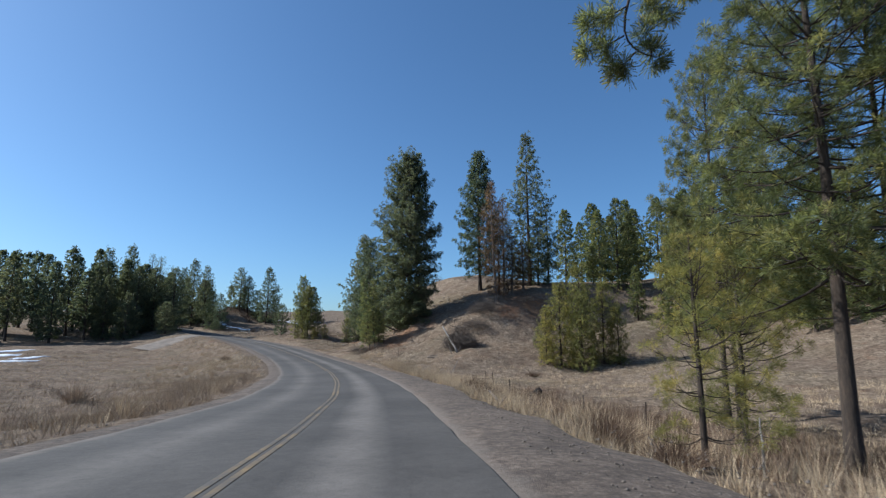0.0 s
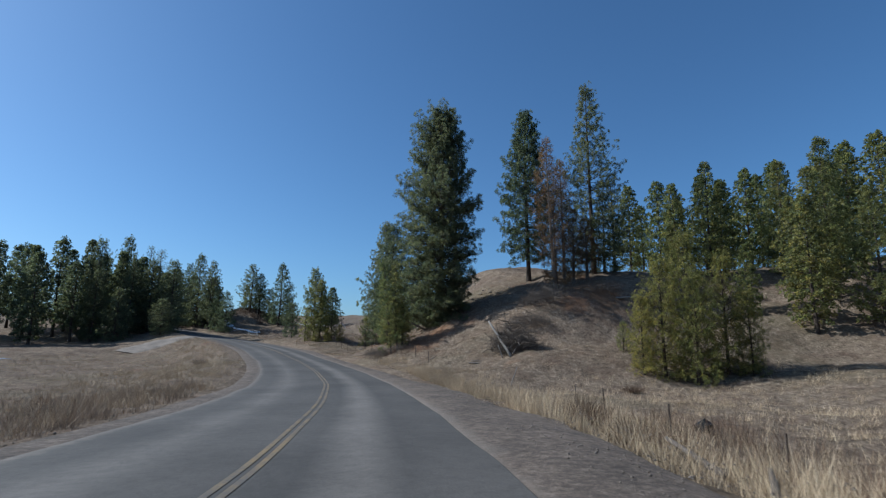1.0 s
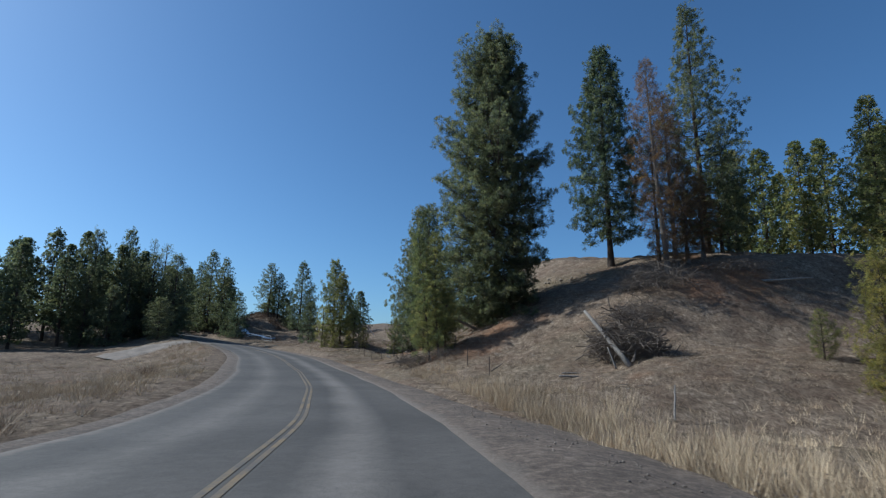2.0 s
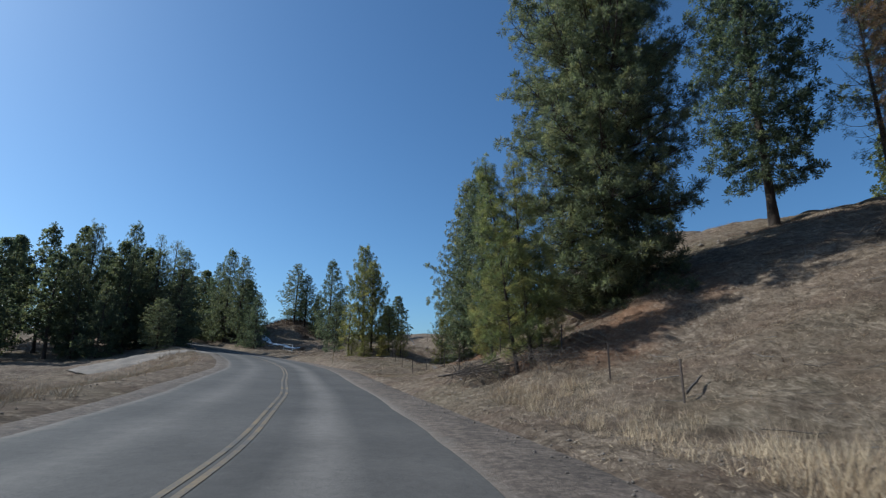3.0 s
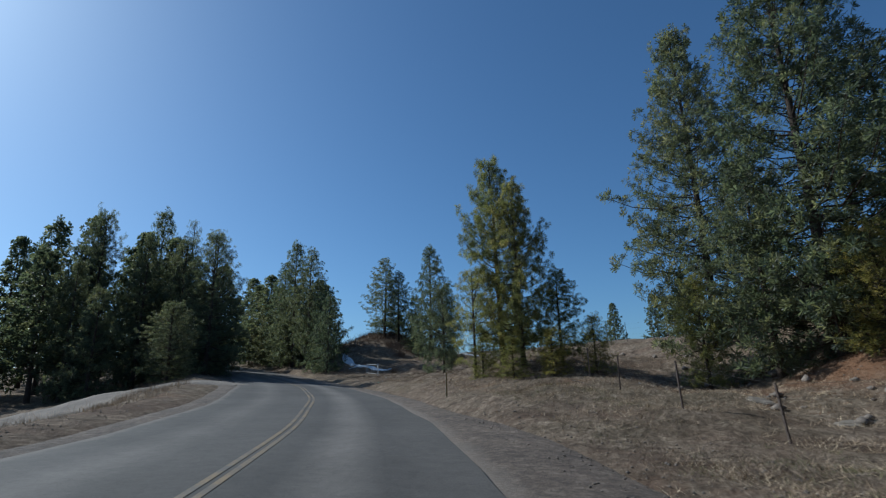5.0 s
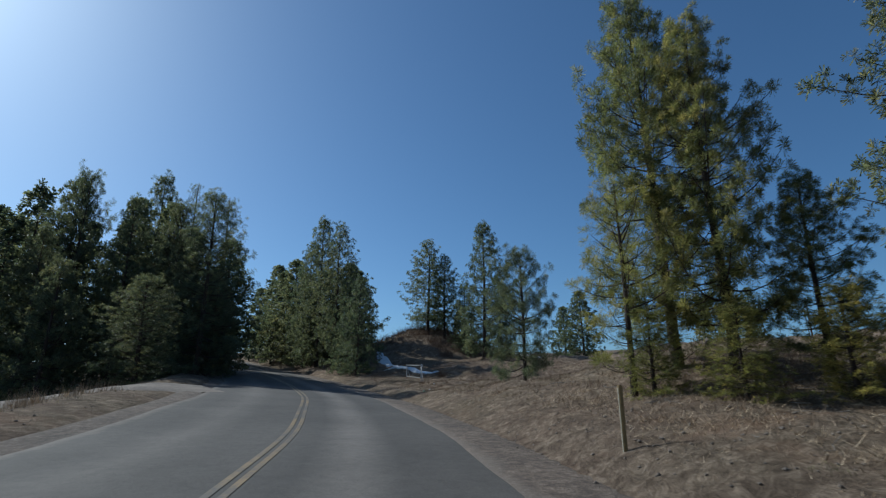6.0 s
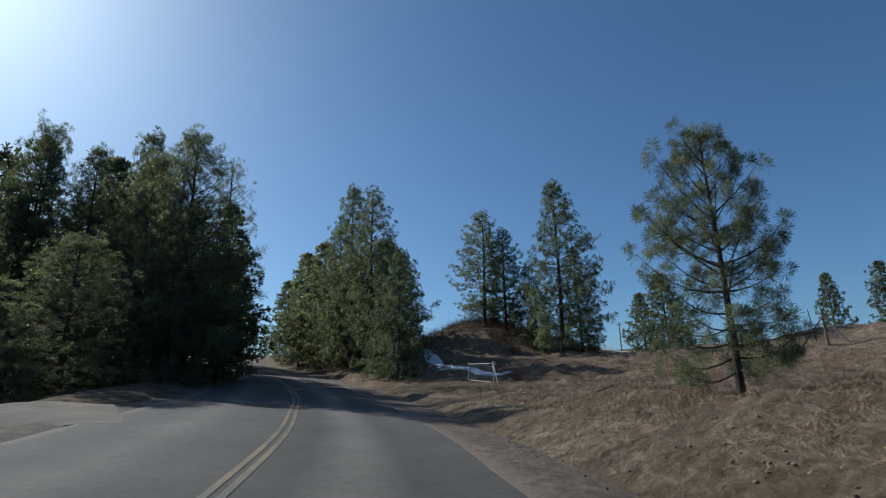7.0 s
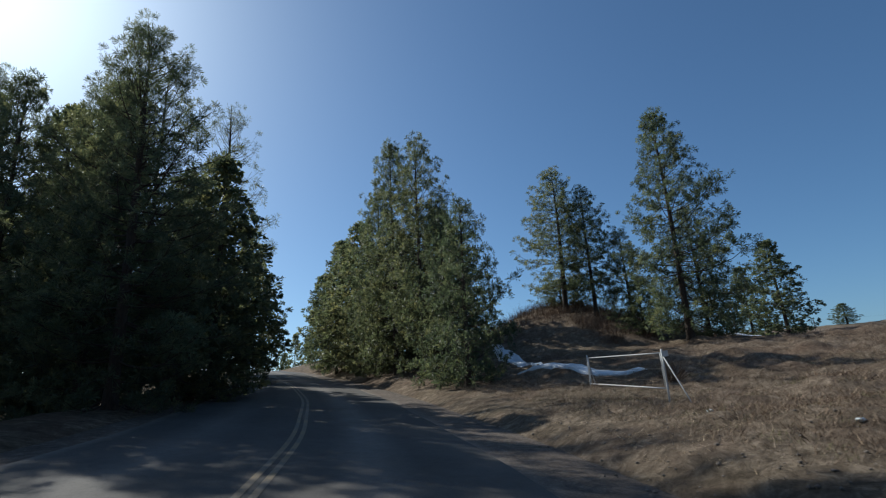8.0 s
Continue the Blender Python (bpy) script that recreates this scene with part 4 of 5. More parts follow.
gr = np.random.default_rng(5)
x, y = scatter(1900, 4, 47, 3.9, 8.6, 31, 1.4)
clumps("tall_grass", x, y, gr.uniform(0.2, 0.95, len(x)) ** 1.6, 40, 0.15, 0.0036, GRASS, "tall bleached dry grass along the road verge", "grass", 31, upright=0.78)
x, y = scatter(520, 41, 57, 3.9, 6.0, 43)
clumps("tall_grass", x, y, gr.uniform(0.12, 0.42, len(x)), 34, 0.15, 0.0032, GRASS, "bleached dry grass at the foot of the slope", "grass", 43, upright=0.78)
x, y = scatter(5200, 4, 43, 8.0, 27, 32)
clumps("field_grass", x, y, gr.uniform(0.10, 0.48, len(x)) ** 1.2, 16, 0.22, 0.0055, GRASS, "pale dry bunchgrass across the low field", "grass", 32, upright=0.7)
x, y = scatter(15000, 42, 120, 3.9, 25, 33, 1.3)
clumps("bank_grass", x, y, gr.uniform(0.06, 0.20, len(x)), 12, 0.24, 0.0042, STRAW, "short flattened straw on the bank", "grass", 33, upright=0.45)
for s0, s1, o1, n, seed in ((44, 64, 18, 3000, 41), (66, 96, 12, 4200, 42)):
    x, y = scatter(n, s0, s1, 3.8, o1, seed, 1.0)
    clumps("flattened_grass", x, y, gr.uniform(0.05, 0.13, len(x)), 18, 0.30, 0.0042, GRASS, "matted straw pressed flat on the bank", "grass", seed, upright=0.0)
x, y = scatter(2200, 30, 112, 3.05, 4.6, 46)
clumps("flattened_grass", x, y, gr.uniform(0.03, 0.08, len(x)), 9, 0.25, 0.0042, GRASS, "scattered straw stalks on the dirt shoulder", "grass", 46, upright=0.0)
x, y = scatter(3400, 94, 120, 4.6, 18, 40, 1.0)
clumps("bank_grass", x, y, gr.uniform(0.05, 0.17, len(x)), 15, 0.24, 0.0048, STRAW, "tufted dull straw over the bank beside the gate", "grass", 40, upright=0.3)
x, y = scatter(1100, 66, 84, 3.6, 6.2, 47)
clumps("turf", x, y, gr.uniform(0.03, 0.09, len(x)), 20, 0.22, 0.004, TURF, "thin olive-green turf creeping along the foot of the bank", "grass", 47, upright=0.5)
x, y = scatter(9000, -4, 98, -7.0, -34, 34, 1.2)
clumps("meadow_grass", x, y, gr.uniform(0.09, 0.30, len(x)), 13, 0.27, 0.007, GRASS, "short dry meadow grass inside the bend", "grass", 34, upright=0.75)
x, y = scatter(900, 2, 100, -7.2, -10.5, 35, 1.0)
clumps("verge_grass", x, y, gr.uniform(0.2, 0.5, len(x)), 28, 0.2, 0.004, GRASS, "dry grass tufts along the inside verge", "grass", 35)
x, y = scatter(1100, 8, 40, -6.3, -13, 29, 1.3)
clumps("tall_weeds", x, y, gr.uniform(0.2, 0.75, len(x)) ** 1.3, 26, 0.26, 0.0042, STRAW, "wispy brown dead weeds along the inside verge", "weeds", 29, upright=0.7)
x, y = scatter(520, 4, 60, -6.2, -15, 28, 1.2)
clumps("tall_grass", x, y, gr.uniform(0.25, 0.7, len(x)), 36, 0.18, 0.0045, GRASS, "bleached straw clumps along the inside verge", "grass", 28, upright=0.55)
x, y = scatter(420, 0, 42, -8, -24, 36)
clumps("brown_weeds", x, y, gr.uniform(0.3, 0.7, len(x)), 14, 0.3, 0.006, BRUSH, "brown dead weed stalks in the meadow", "weeds", 36, upright=0.8)
rng = np.random.default_rng(44)
for cx, cy, n, spread_r in ((-5.6, 62.6, 1500, 2.2), (-6.6, 59.4, 1100, 1.2), (4.0, 66.5, 600, 2.0), (9.6, 60.0, 900, 1.6), (-12.2, 83.0, 1200, 1.8)):
    x, y = rng.normal(cx, spread_r, n), rng.normal(cy, spread_r, n)
    clumps("fallen_needles", x, y, rng.uniform(0.02, 0.06, n), 12, 0.20, 0.008, DUFF, "rust-brown fallen needles beneath the pines", "needle litter", 44, upright=0.0)
x, y = scatter(700, 5, 30, 5.8, 12, 37)
clumps("brown_weeds", x, y, gr.uniform(0.4, 0.9, len(x)), 22, 0.4, 0.006, BRUSH, "thick brown dead weeds in the ditch", "weeds", 37, upright=0.75)
x, y = scatter(2200, 124, 138, 9, 24, 38)
snow_x, snow_y = place(126.3, 10.2)
free = np.hypot(x - snow_x, y - snow_y) > 4.6
x, y = x[free], y[free]
clumps("knoll_brush", x, y, gr.uniform(0.3, 0.9, len(x)), 18, 0.4, 0.010, BRUSH, "dense reddish brown brush covering the knoll", "brush", 38, upright=0.75)
x, y = scatter(260, 82, 93, 5.0, 10.5, 39)
clumps("brown_weeds", x, y, gr.uniform(0.15, 0.35, len(x)), 18, 0.35, 0.005, BRUSH, "brown weeds beneath the roadside pines", "weeds", 39, upright=0.75)


x, y = scatter(2600, 44, 64, 5.5, 24, 48)
clumps("brown_weeds", x, y, gr.uniform(0.04, 0.20, len(x)), 12, 0.16, 0.005, BRUSH, "short brown weed tufts dotting the slope", "weeds", 48, upright=0.6)
x, y = scatter(5200, 92, 122, 4.0, 20, 49)
clumps("brown_weeds", x, y, gr.uniform(0.04, 0.16, len(x)), 14, 0.22, 0.005, BRUSH, "matted brown weeds over the lumpy bank", "weeds", 49, upright=0.4)
x, y = scatter(1500, 92, 116, 4.0, 14, 50)
clumps("turf", x, y, gr.uniform(0.04, 0.12, len(x)), 18, 0.22, 0.004, TURF, "thin olive-green turf on the lumpy bank", "grass", 50, upright=0.5)
x, y = scatter(2400, 64, 92, 4.0, 16, 45)
clumps("brown_weeds", x, y, gr.uniform(0.03, 0.12, len(x)), 12, 0.2, 0.005, BRUSH, "short brown weed tufts on the eroded bank", "weeds", 45, upright=0.5)


def shrub(s, o, r, h, label, stems=130, mat=BRUSH):
    """A round leafless shrub of many fine stems."""
    rng = np.random.default_rng(int(s * 10))
    cx, cy, cz = land1(s, o)
    paths = []
    for i in range(stems):
        a, q = rng.uniform(0, 6.283), rng.uniform(0, 1) ** 0.6
        tip = np.array([r * q * np.cos(a), r * q * np.sin(a), h * (1 - 0.55 * q * q) * rng.uniform(0.6, 1.1)])
        base = np.array([0.15 * r * np.cos(a), 0.15 * r * np.sin(a), -0.05])
        paths.append((np.stack([base, 0.55 * tip + 0.45 * base + rng.normal(0, 0.05, 3), tip]), np.array([0.007, 0.005, 0.002])))
    v, f = tubes(paths, 3)
    ob = mesh_ob("shrub", v, f, mat)
    ob.location = (cx, cy, cz)
    return tagged(ob, label, "shrub")


shrub(28.9, 6.0, 1.15, 0.95, "round leafless brown shrub by the ditch", 420)
shrub(24.4, 5.2, 0.9, 0.6, "low leafless brown shrub by the ditch", 300)
shrub(40.2, 14.8, 0.9, 0.5, "low leafless brown shrub in front of the young thicket", 220)
shrub(11.6, 5.0, 1.15, 0.75, "wide leafless brown shrub on the verge under the roadside pines", 420)
shrub(9.4, 5.3, 0.9, 0.6, "low leafless brown shrub on the verge under the roadside pines", 320)
shrub(17.5, -7.6, 0.8, 0.7, "pale bunched dead weeds leaning on the inside verge", 160, GRASS)
shrub(27.0, -13.0, 1.0, 0.9, "round tawny dead weed bush in the meadow", 260, STRAW)
shrub(12.5, 7.4, 1.2, 0.9, "leafless brown shrub under the roadside pines")
shrub(15.5, 6.6, 1.0, 0.8, "leafless brown shrub under the roadside pines")
shrub(58.5, -9.0, 0.8, 0.6, "leafless brown shrub on the inside verge")
shrub(113.5, 8.8, 0.7, 0.7, "leafless brown shrub beside the gate")


def stones(name, n, s0, s1, o0, o1, lo, hi, seed, label):
    rng = np.random.default_rng(seed)
    s, o = rng.uniform(s0, s1, n), rng.uniform(o0, o1, n)
    x, y = place(s, o)
    z = land(x, y)
    # the shoulders lie over the ground sheet
    crown = np.interp(s, ST, RZ) + np.tan(np.radians(np.interp(s, ST, RB))) * o
    side = np.where(o > 0, np.interp(o, SHOULDER_O, SHOULDER_Z), np.interp(-o, [-q for q in SHOULDER_LO], SHOULDER_LZ))
    z = np.maximum(z, crown + side) if abs(o0) < 7.8 else z
    oct_v = np.array([(1, 0, 0), (0, 1, 0), (-1, 0, 0), (0, -1, 0), (0, 0, .7), (0, 0, -.7)], float)
    oct_f = np.array([(0, 1, 4), (1, 2, 4), (2, 3, 4), (3, 0, 4), (1, 0, 5), (2, 1, 5), (3, 2, 5), (0, 3, 5)])
    r = lo * (hi / lo) ** (rng.uniform(0, 1, n) ** 2)
    V = np.stack([x, y, z + 0.3 * r], 1)[:, None] + oct_v[None] * r[:, None, None] * rng.uniform(0.6, 1.3, (n, 6, 1))
    F = oct_f[None] + 6 * np.arange(n)[:, None, None]
    return tagged(mesh_ob(name, V.reshape(-1, 3), F.reshape(-1, 3), GRAVEL), label, "stones", kind="stuff")


stones("stones", 7000, 0, 112, 2.2, 5.2, 0.010, 0.034, 51, "loose stones and clods along the shoulder")
stones("stones", 500, 60, 92, 9, 20, 0.03, 0.20, 52, "stones showing through the bare bank")
stones("stones", 1200, 0, 100, -7.4, -6.0, 0.010, 0.04, 53, "loose stones along the inside shoulder")


def rock_outcrop(s, o, a, b, h, seed):
    """A weathered slab of bedrock showing through the bank, its foot sunk in the ground."""
    rng = np.random.default_rng(seed)
    x, y, z = land1(s, o)
    e = 0.3
    nx, ny = float(land(x + e, y)[0] - land(x - e, y)[0]) / (2 * e), float(land(x, y + e)[0] - land(x, y - e)[0]) / (2 * e)
    bm = bmesh.new()
    bmesh.ops.create_icosphere(bm, subdivisions=3, radius=1.0)
    ph = rng.uniform(0, 6.28, 6)
    for v in bm.verts:
        c = v.co.copy()
        q = 1 + 0.22 * math.sin(2.1 * c.x + 1.3 * c.y + ph[0]) + 0.13 * math.sin(4.7 * c.y - 2 * c.z + ph[1]) + 0.09 * math.sin(7.3 * c.x + 5 * c.z + ph[2]) + rng.uniform(-0.12, 0.12)
        v.co = Vector((c.x * a * q, c.y * b * q, max(-1.0, min(0.75, c.z * q)) * h))
    for v in bm.verts:
        v.co.z += nx * v.co.x + ny * v.co.y
    ob = part("rock_outcrop", bm, ROCK, None)
    ob.location = (x, y, z)
    return tagged(ob, "pale weathered rock showing through the eroded bank", "rock", "rocks in the bank")


for i, (s, o, a, b, h) in enumerate(((73.2, 10.8, 0.75, 0.40, 0.20), (73.9, 11.9, 0.55, 0.45, 0.25), (71.4, 8.9, 0.55, 0.32, 0.16), (75.8, 13.6, 0.45, 0.35, 0.22), (77.4, 9.3, 0.40, 0.24, 0.14), (77.9, 11.4, 0.50, 0.30, 0.18),
                                     (78.7, 14.4, 0.40, 0.30, 0.2), (79.7, 9.4, 0.34, 0.22, 0.14), (76.4, 10.2, 0.32, 0.2, 0.12), (69.9, 10.6, 0.5, 0.34, 0.2))):
    rock_outcrop(s, o, 0.85 * a, 0.85 * b, 0.6 * h, 150 + i)


# ---- dead wood ----
def sticks(rng, n, spread_r, high, length, thick):
    paths = []
    for i in range(n):
        a, b = rng.uniform(0, 6.283), rng.uniform(-0.5, 0.9)
        L = length * rng.uniform(0.4, 1.2)
        q = spread_r * np.sqrt(rng.uniform(0, 1))
        c = np.array([q * np.cos(a), q * np.sin(a), high * rng.uniform(0.05, 1.0) * (1 - 0.7 * q / spread_r)])
        t = rng.uniform(0, 6.283)
        d = np.array([np.cos(t) * np.cos(b), np.sin(t) * np.cos(b), np.sin(b)])
        bow = np.cross(d, rng.normal(0, 1, 3)) * L * rng.uniform(0.05, 0.28)
        u = np.array([-0.5, -0.25, 0.0, 0.25, 0.5])
        pts = c + d * L * u[:, None] + bow * (u[:, None] ** 2 * 4 - 0.4) + rng.normal(0, 0.03 * L, (5, 3))
        pts[:, 2] = np.maximum(pts[:, 2], -0.25)
        r = thick * rng.uniform(0.3, 1.0) ** 1.5
        paths.append((pts, r * np.array([1.1, 0.95, 0.8, 0.55, 0.2])))
    return paths


def log_mesh(name, a, b, r, mat, parent=None, label=""):
    pts = np.linspace(a, b, 6) + np.array([[0, 0, 0], [.02, .03, .02], [-.03, .02, .03], [.03, -.02, .0], [0, .03, .02], [0, 0, 0]]) * np.linalg.norm(np.array(b) - np.array(a)) * 0.2
    rr = r * np.array([1.1, 1.0, 0.92, 0.85, 0.75, 0.62])
    ends = np.concatenate([pts[:1], pts, pts[-1:]]), np.concatenate([[0.003], rr, [0.003]])
    v, f = tubes([ends], 9)
    return mesh_ob(name, v, f, mat, parent, label, smooth_shade=True)


def brush_pile(s, o, spread_r, high, n, length, thick, seed, label, logs=()):
    rng = np.random.default_rng(seed)
    ob = new("brush_pile")
    ob.location = land1(s, o)
    v, f = tubes(sticks(rng, n, spread_r, high, length, thick), 4)
    tagged(mesh_ob("tangle", v, f, BRUSHWOOD, ob), "tangled grey-brown dead branches", kind="stuff")
    for a, b, r, mat in logs:
        log_mesh("log", a, b, r, mat, ob, "bleached bare log")
    return tagged(ob, label, "brush pile")


brush_pile(49.5, 12.3, 1.55, 2.9, 900, 1.6, 0.026, 61, "heap of dead branches with a bleached leaning log on the slope",
           [((-0.3, -1.9, -0.3), (-1.75, 0.2, 2.2), 0.11, DEADWOOD), ((-0.2, -1.9, -0.1), (0.5, -0.6, 0.9), 0.06, TWIG), ((-0.9, -2.0, -0.4), (-1.2, -1.9, 0.5), 0.035, DEADWOOD)])
brush_pile(51.7, 15.3, 1.5, 1.3, 380, 1.4, 0.018, 59, "dead branches trailing uphill from a brush heap")
brush_pile(59.2, 5.0, 1.25, 0.75, 330, 1.2, 0.013, 62, "low heap of broken branches at the foot of a roadside pine",
           [((-1.5, -0.2, 0.0), (0.7, 0.4, 0.50), 0.028, TWIG), ((-1.6, -0.6, 0.0), (0.9, -0.1, 0.40), 0.024, TWIG), ((-0.9, -0.9, 0.05), (0.8, -0.5, 0.30), 0.022, TWIG), ((-1.1, 0.4, 0.1), (0.4, 0.8, 0.65), 0.035, TWIG)])
brush_pile(57.4, 6.5, 1.2, 0.7, 260, 1.1, 0.010, 58, "dark dead brush in a hollow under the slender pines")
brush_pile(53.0, 17.6, 2.0, 1.9, 560, 1.5, 0.018, 63, "dead branches lying around dying pines")
brush_pile(52.6, 22.5, 2.2, 0.8, 200, 1.5, 0.018, 64, "dead branches scattered under the hillside pines")
brush_pile(81.5, 27.6, 1.2, 1.4, 110, 1.6, 0.02, 65, "dead snag and branches on the rim of the bank", [((0, 0, -0.2), (-0.5, -0.3, 1.7), 0.05, TWIG)])
brush_pile(70.0, 17.0, 2.2, 1.8, 520, 1.7, 0.014, 66, "dead snag and branches on the rim of the bank", [((0, 0, -0.2), (0.3, -0.5, 1.9), 0.055, TWIG)])


def fallen_log(s, o, turn, L, r, mat, label, tilt=0.0):
    x, y, z = land1(s, o)
    ob = log_mesh("fallen_log", (-L / 2, 0, r * 0.8), (L / 2, 0, r * 0.8 + tilt), r, mat)
    ob.matrix_basis = pose(x, y, z, 0, 0, turn)
    return tagged(ob, label, "log")


fallen_log(51.6, 24.0, -14, 4.2, 0.10, DEADWOOD, "bleached fallen trunk among dead branches on the slope", 0.2)
fallen_log(48.9, 9.2, 8, 1.1, 0.05, DEADWOOD, "short bleached log on the dry slope")
fallen_log(49.3, 9.6, 14, 1.2, 0.03, DEADWOOD, "short bleached log on the dry slope")
fallen_log(22.5, 5.2, 100, 1.6, 0.06, TWIG, "dark broken branch lying on the verge", 0.3)
fallen_log(104.5, 7.2, 30, 0.6, 0.028, BRUSHWOOD, "dark broken branch in the straw on the bank", 0.2)
fallen_log(52.2, 7.3, 55, 0.9, 0.03, TWIG, "dark broken branch leaning in the straw on the slope", 0.35)
fallen_log(20.4, 4.9, 65, 1.0, 0.06, TWIG, "dark log end lying in a clump of dirt on the verge", 0.25)
fallen_log(10.5, 8.0, 60, 2.0, 0.03, DEADWOOD, "thin bleached stick leaning in the grass", 1.0)
fallen_log(42.0, 8.8, 70, 1.3, 0.03, DEADWOOD, "thin bleached stick leaning in the grass", 0.9)


def twig_litter(n, s0, s1, o0, o1, length, thick, seed, label):
    """Fallen twigs and small branches strewn over the ground."""
    rng = np.random.default_rng(seed)
    x, y = place(rng.uniform(s0, s1, n), rng.uniform(o0, o1, n))
    paths = []
    for i in range(n):
        a, L = rng.uniform(0, 6.283), length * rng.uniform(0.3, 1.0) ** 1.5
        u = np.array([-0.5, -0.1, 0.3, 0.5])
        px = x[i] + np.cos(a) * L * u + rng.normal(0, 0.04 * L, 4)
        py = y[i] + np.sin(a) * L * u + rng.normal(0, 0.04 * L, 4)
        pz = land(px, py) + 0.03 + np.abs(rng.normal(0, 0.06 * L, 4))
        paths.append((np.stack([px, py, pz], 1), thick * rng.uniform(0.5, 1.2) * np.array([1.0, 0.9, 0.7, 0.3])))
    v, f = tubes(paths, 4)
    return tagged(mesh_ob("fallen_twigs", v, f, TWIG if seed % 2 else DEADWOOD), label, "twigs", kind="stuff")


twig_litter(150, 45, 62, 6.5, 20, 1.0, 0.009, 67, "dark broken twigs strewn over the slope")
twig_litter(120, 45, 64, 5.0, 20, 0.9, 0.009, 68, "bleached grey twigs strewn over the slope")
twig_litter(90, 6, 40, 4.2, 9.0, 0.7, 0.008, 69, "dark broken twigs along the verge")
twig_litter(80, 82, 94, 4.0, 10, 0.7, 0.008, 70, "bleached grey twigs under the roadside pines")


# ---- fences ----
def post_mesh(name, h, parent, at):
    """A steel T-post: flange, web and a few studs."""
    bm = bmesh.new()
    for sx, sy, ox, oy in ((0.038, 0.009, 0, 0), (0.009, 0.032, 0, 0.020)):
        m = Matrix.Translation((ox, oy, h / 2 - 0.25)) @ Matrix.Diagonal((sx, sy, h + 0.5, 1))
        bmesh.ops.create_cube(bm, size=1.0, matrix=m)
    for k in range(6):
        bmesh.ops.create_cube(bm, size=1.0, matrix=Matrix.Translation((0, -0.009, 0.2 + k * (h - 0.3) / 5)) @ Matrix.Diagonal((0.02, 0.012, 0.012, 1)))
    ob = part(name, bm, STEEL, parent)
    ob.location = at
    return ob


def wire_fence(line, gap, h, wires, label):
    """Steel posts along stations and offsets, with slack wires."""
    line = np.array(line, float)
    top = new("wire_fence")
    length = np.concatenate([[0], np.cumsum(np.hypot(np.diff(line[:, 0]), np.diff(line[:, 1])))])
    at = np.arange(0, length[-1], gap) if gap else length
    rng = np.random.default_rng(int(line[0, 0] * 7) + 91)
    s, o = np.interp(at, length, line[:, 0]), np.interp(at, length, line[:, 1])
    x, y = place(s, o)
    z = land(x, y)
    for i in range(len(at)):
        p = post_mesh("post", h * rng.uniform(0.93, 1.07), top, (x[i], y[i], z[i]))
        p.rotation_euler = (rng.normal(0, 0.03), rng.normal(0, 0.03), rng.uniform(0, 6.28))
    for w in wires:
        paths = []
        P = np.stack([x, y, z + w * h], 1)
        pts = [P[0]]
        for a, b in zip(P[:-1], P[1:]):
            for u in (0.33, 0.67, 1.0):
                q = a * (1 - u) + b * u
                q[2] -= 0.10 * u * (1 - u)
                pts.append(q)
        v, f = tubes([(np.array(pts), np.full(len(pts), 0.0022))], 3)
        mesh_ob("wire", v, f, WIRE, top)
    return tagged(top, label, "fence")


wire_fence([(4, 9.8), (8, 9.2), (12, 8.8), (16, 8.4), (19.7, 8.0), (23.2, 7.6), (26.4, 7.2), (31, 7.8), (35, 8.6)], 0, 0.95, (0.45, 0.7, 0.95), "rusted steel post and wire fence across the dry field")
wire_fence([(51.9, 6.8), (54.3, 6.6), (58.2, 7.2), (62.5, 6.9), (67.0, 6.65), (70.7, 7.0), (73.0, 6.6), (75.9, 6.5), (78.6, 6.5), (81.6, 6.9), (84.6, 7.6)], 0, 0.95, (0.45, 0.7, 0.95), "rusted steel post and wire fence at the foot of the bank")
wire_fence([(131.4, 32.5), (122, 33), (113, 26), (109.2, 22.3)], 5.0, 1.5, (0.4, 0.7, 0.97), "thin wire fence on the open meadow")
wire_fence([(109.2, 22.3), (107.5, 24.3), (105.6, 25.4), (104.0, 26.2), (102.0, 27.0), (98, 30), (94, 35)], 0, 1.6, (0.4, 0.7, 0.97), "thin wire fence running up the open hill")


def pole(s, o, h, label):
    ob = new("wire_pole")
    ob.location = land1(s, o)
    v, f = tubes([(np.array([(0, 0, -0.4), (0, 0, h * 0.5), (0.02, 0, h - 0.02), (0.02, 0, h)]), np.array([0.06, 0.055, 0.045, 0.01]))], 8)
    mesh_ob("post", v, f, STEEL, ob)
    v, f = tubes([(np.array([(-0.25, 0, h - 0.25), (0, 0, h - 0.22), (0.3, 0, h - 0.2)]), np.array([0.03, 0.03, 0.02]))], 6)
    mesh_ob("arm", v, f, STEEL, ob)
    return tagged(ob, label, "pole")


pole(131.4, 32.5, 3.6, "slim weathered pole standing on the snowy meadow")
pole(106.0, 33.0, 3.0, "slim weathered pole by the hill fence")

# braced corner of the hill fence
brace = new("corner_brace")
brace.location = land1(109.2, 22.3)
for nm, a, b, r, mt, lb in (("post", (0, 0, -0.3), (0, 0, 1.75), 0.06, TWIG, ""), ("strut", (-1.1, -0.3, -0.1), (0, 0, 1.35), 0.045, TWIG, ""), ("strut", (1.0, 0.5, -0.1), (0, 0, 1.35), 0.05, PIPE, "pale painted strut")):
    log_mesh(nm, a, b, r, mt, brace, lb)
tagged(brace, "dark wooden corner post with one pale strut", "fence post")


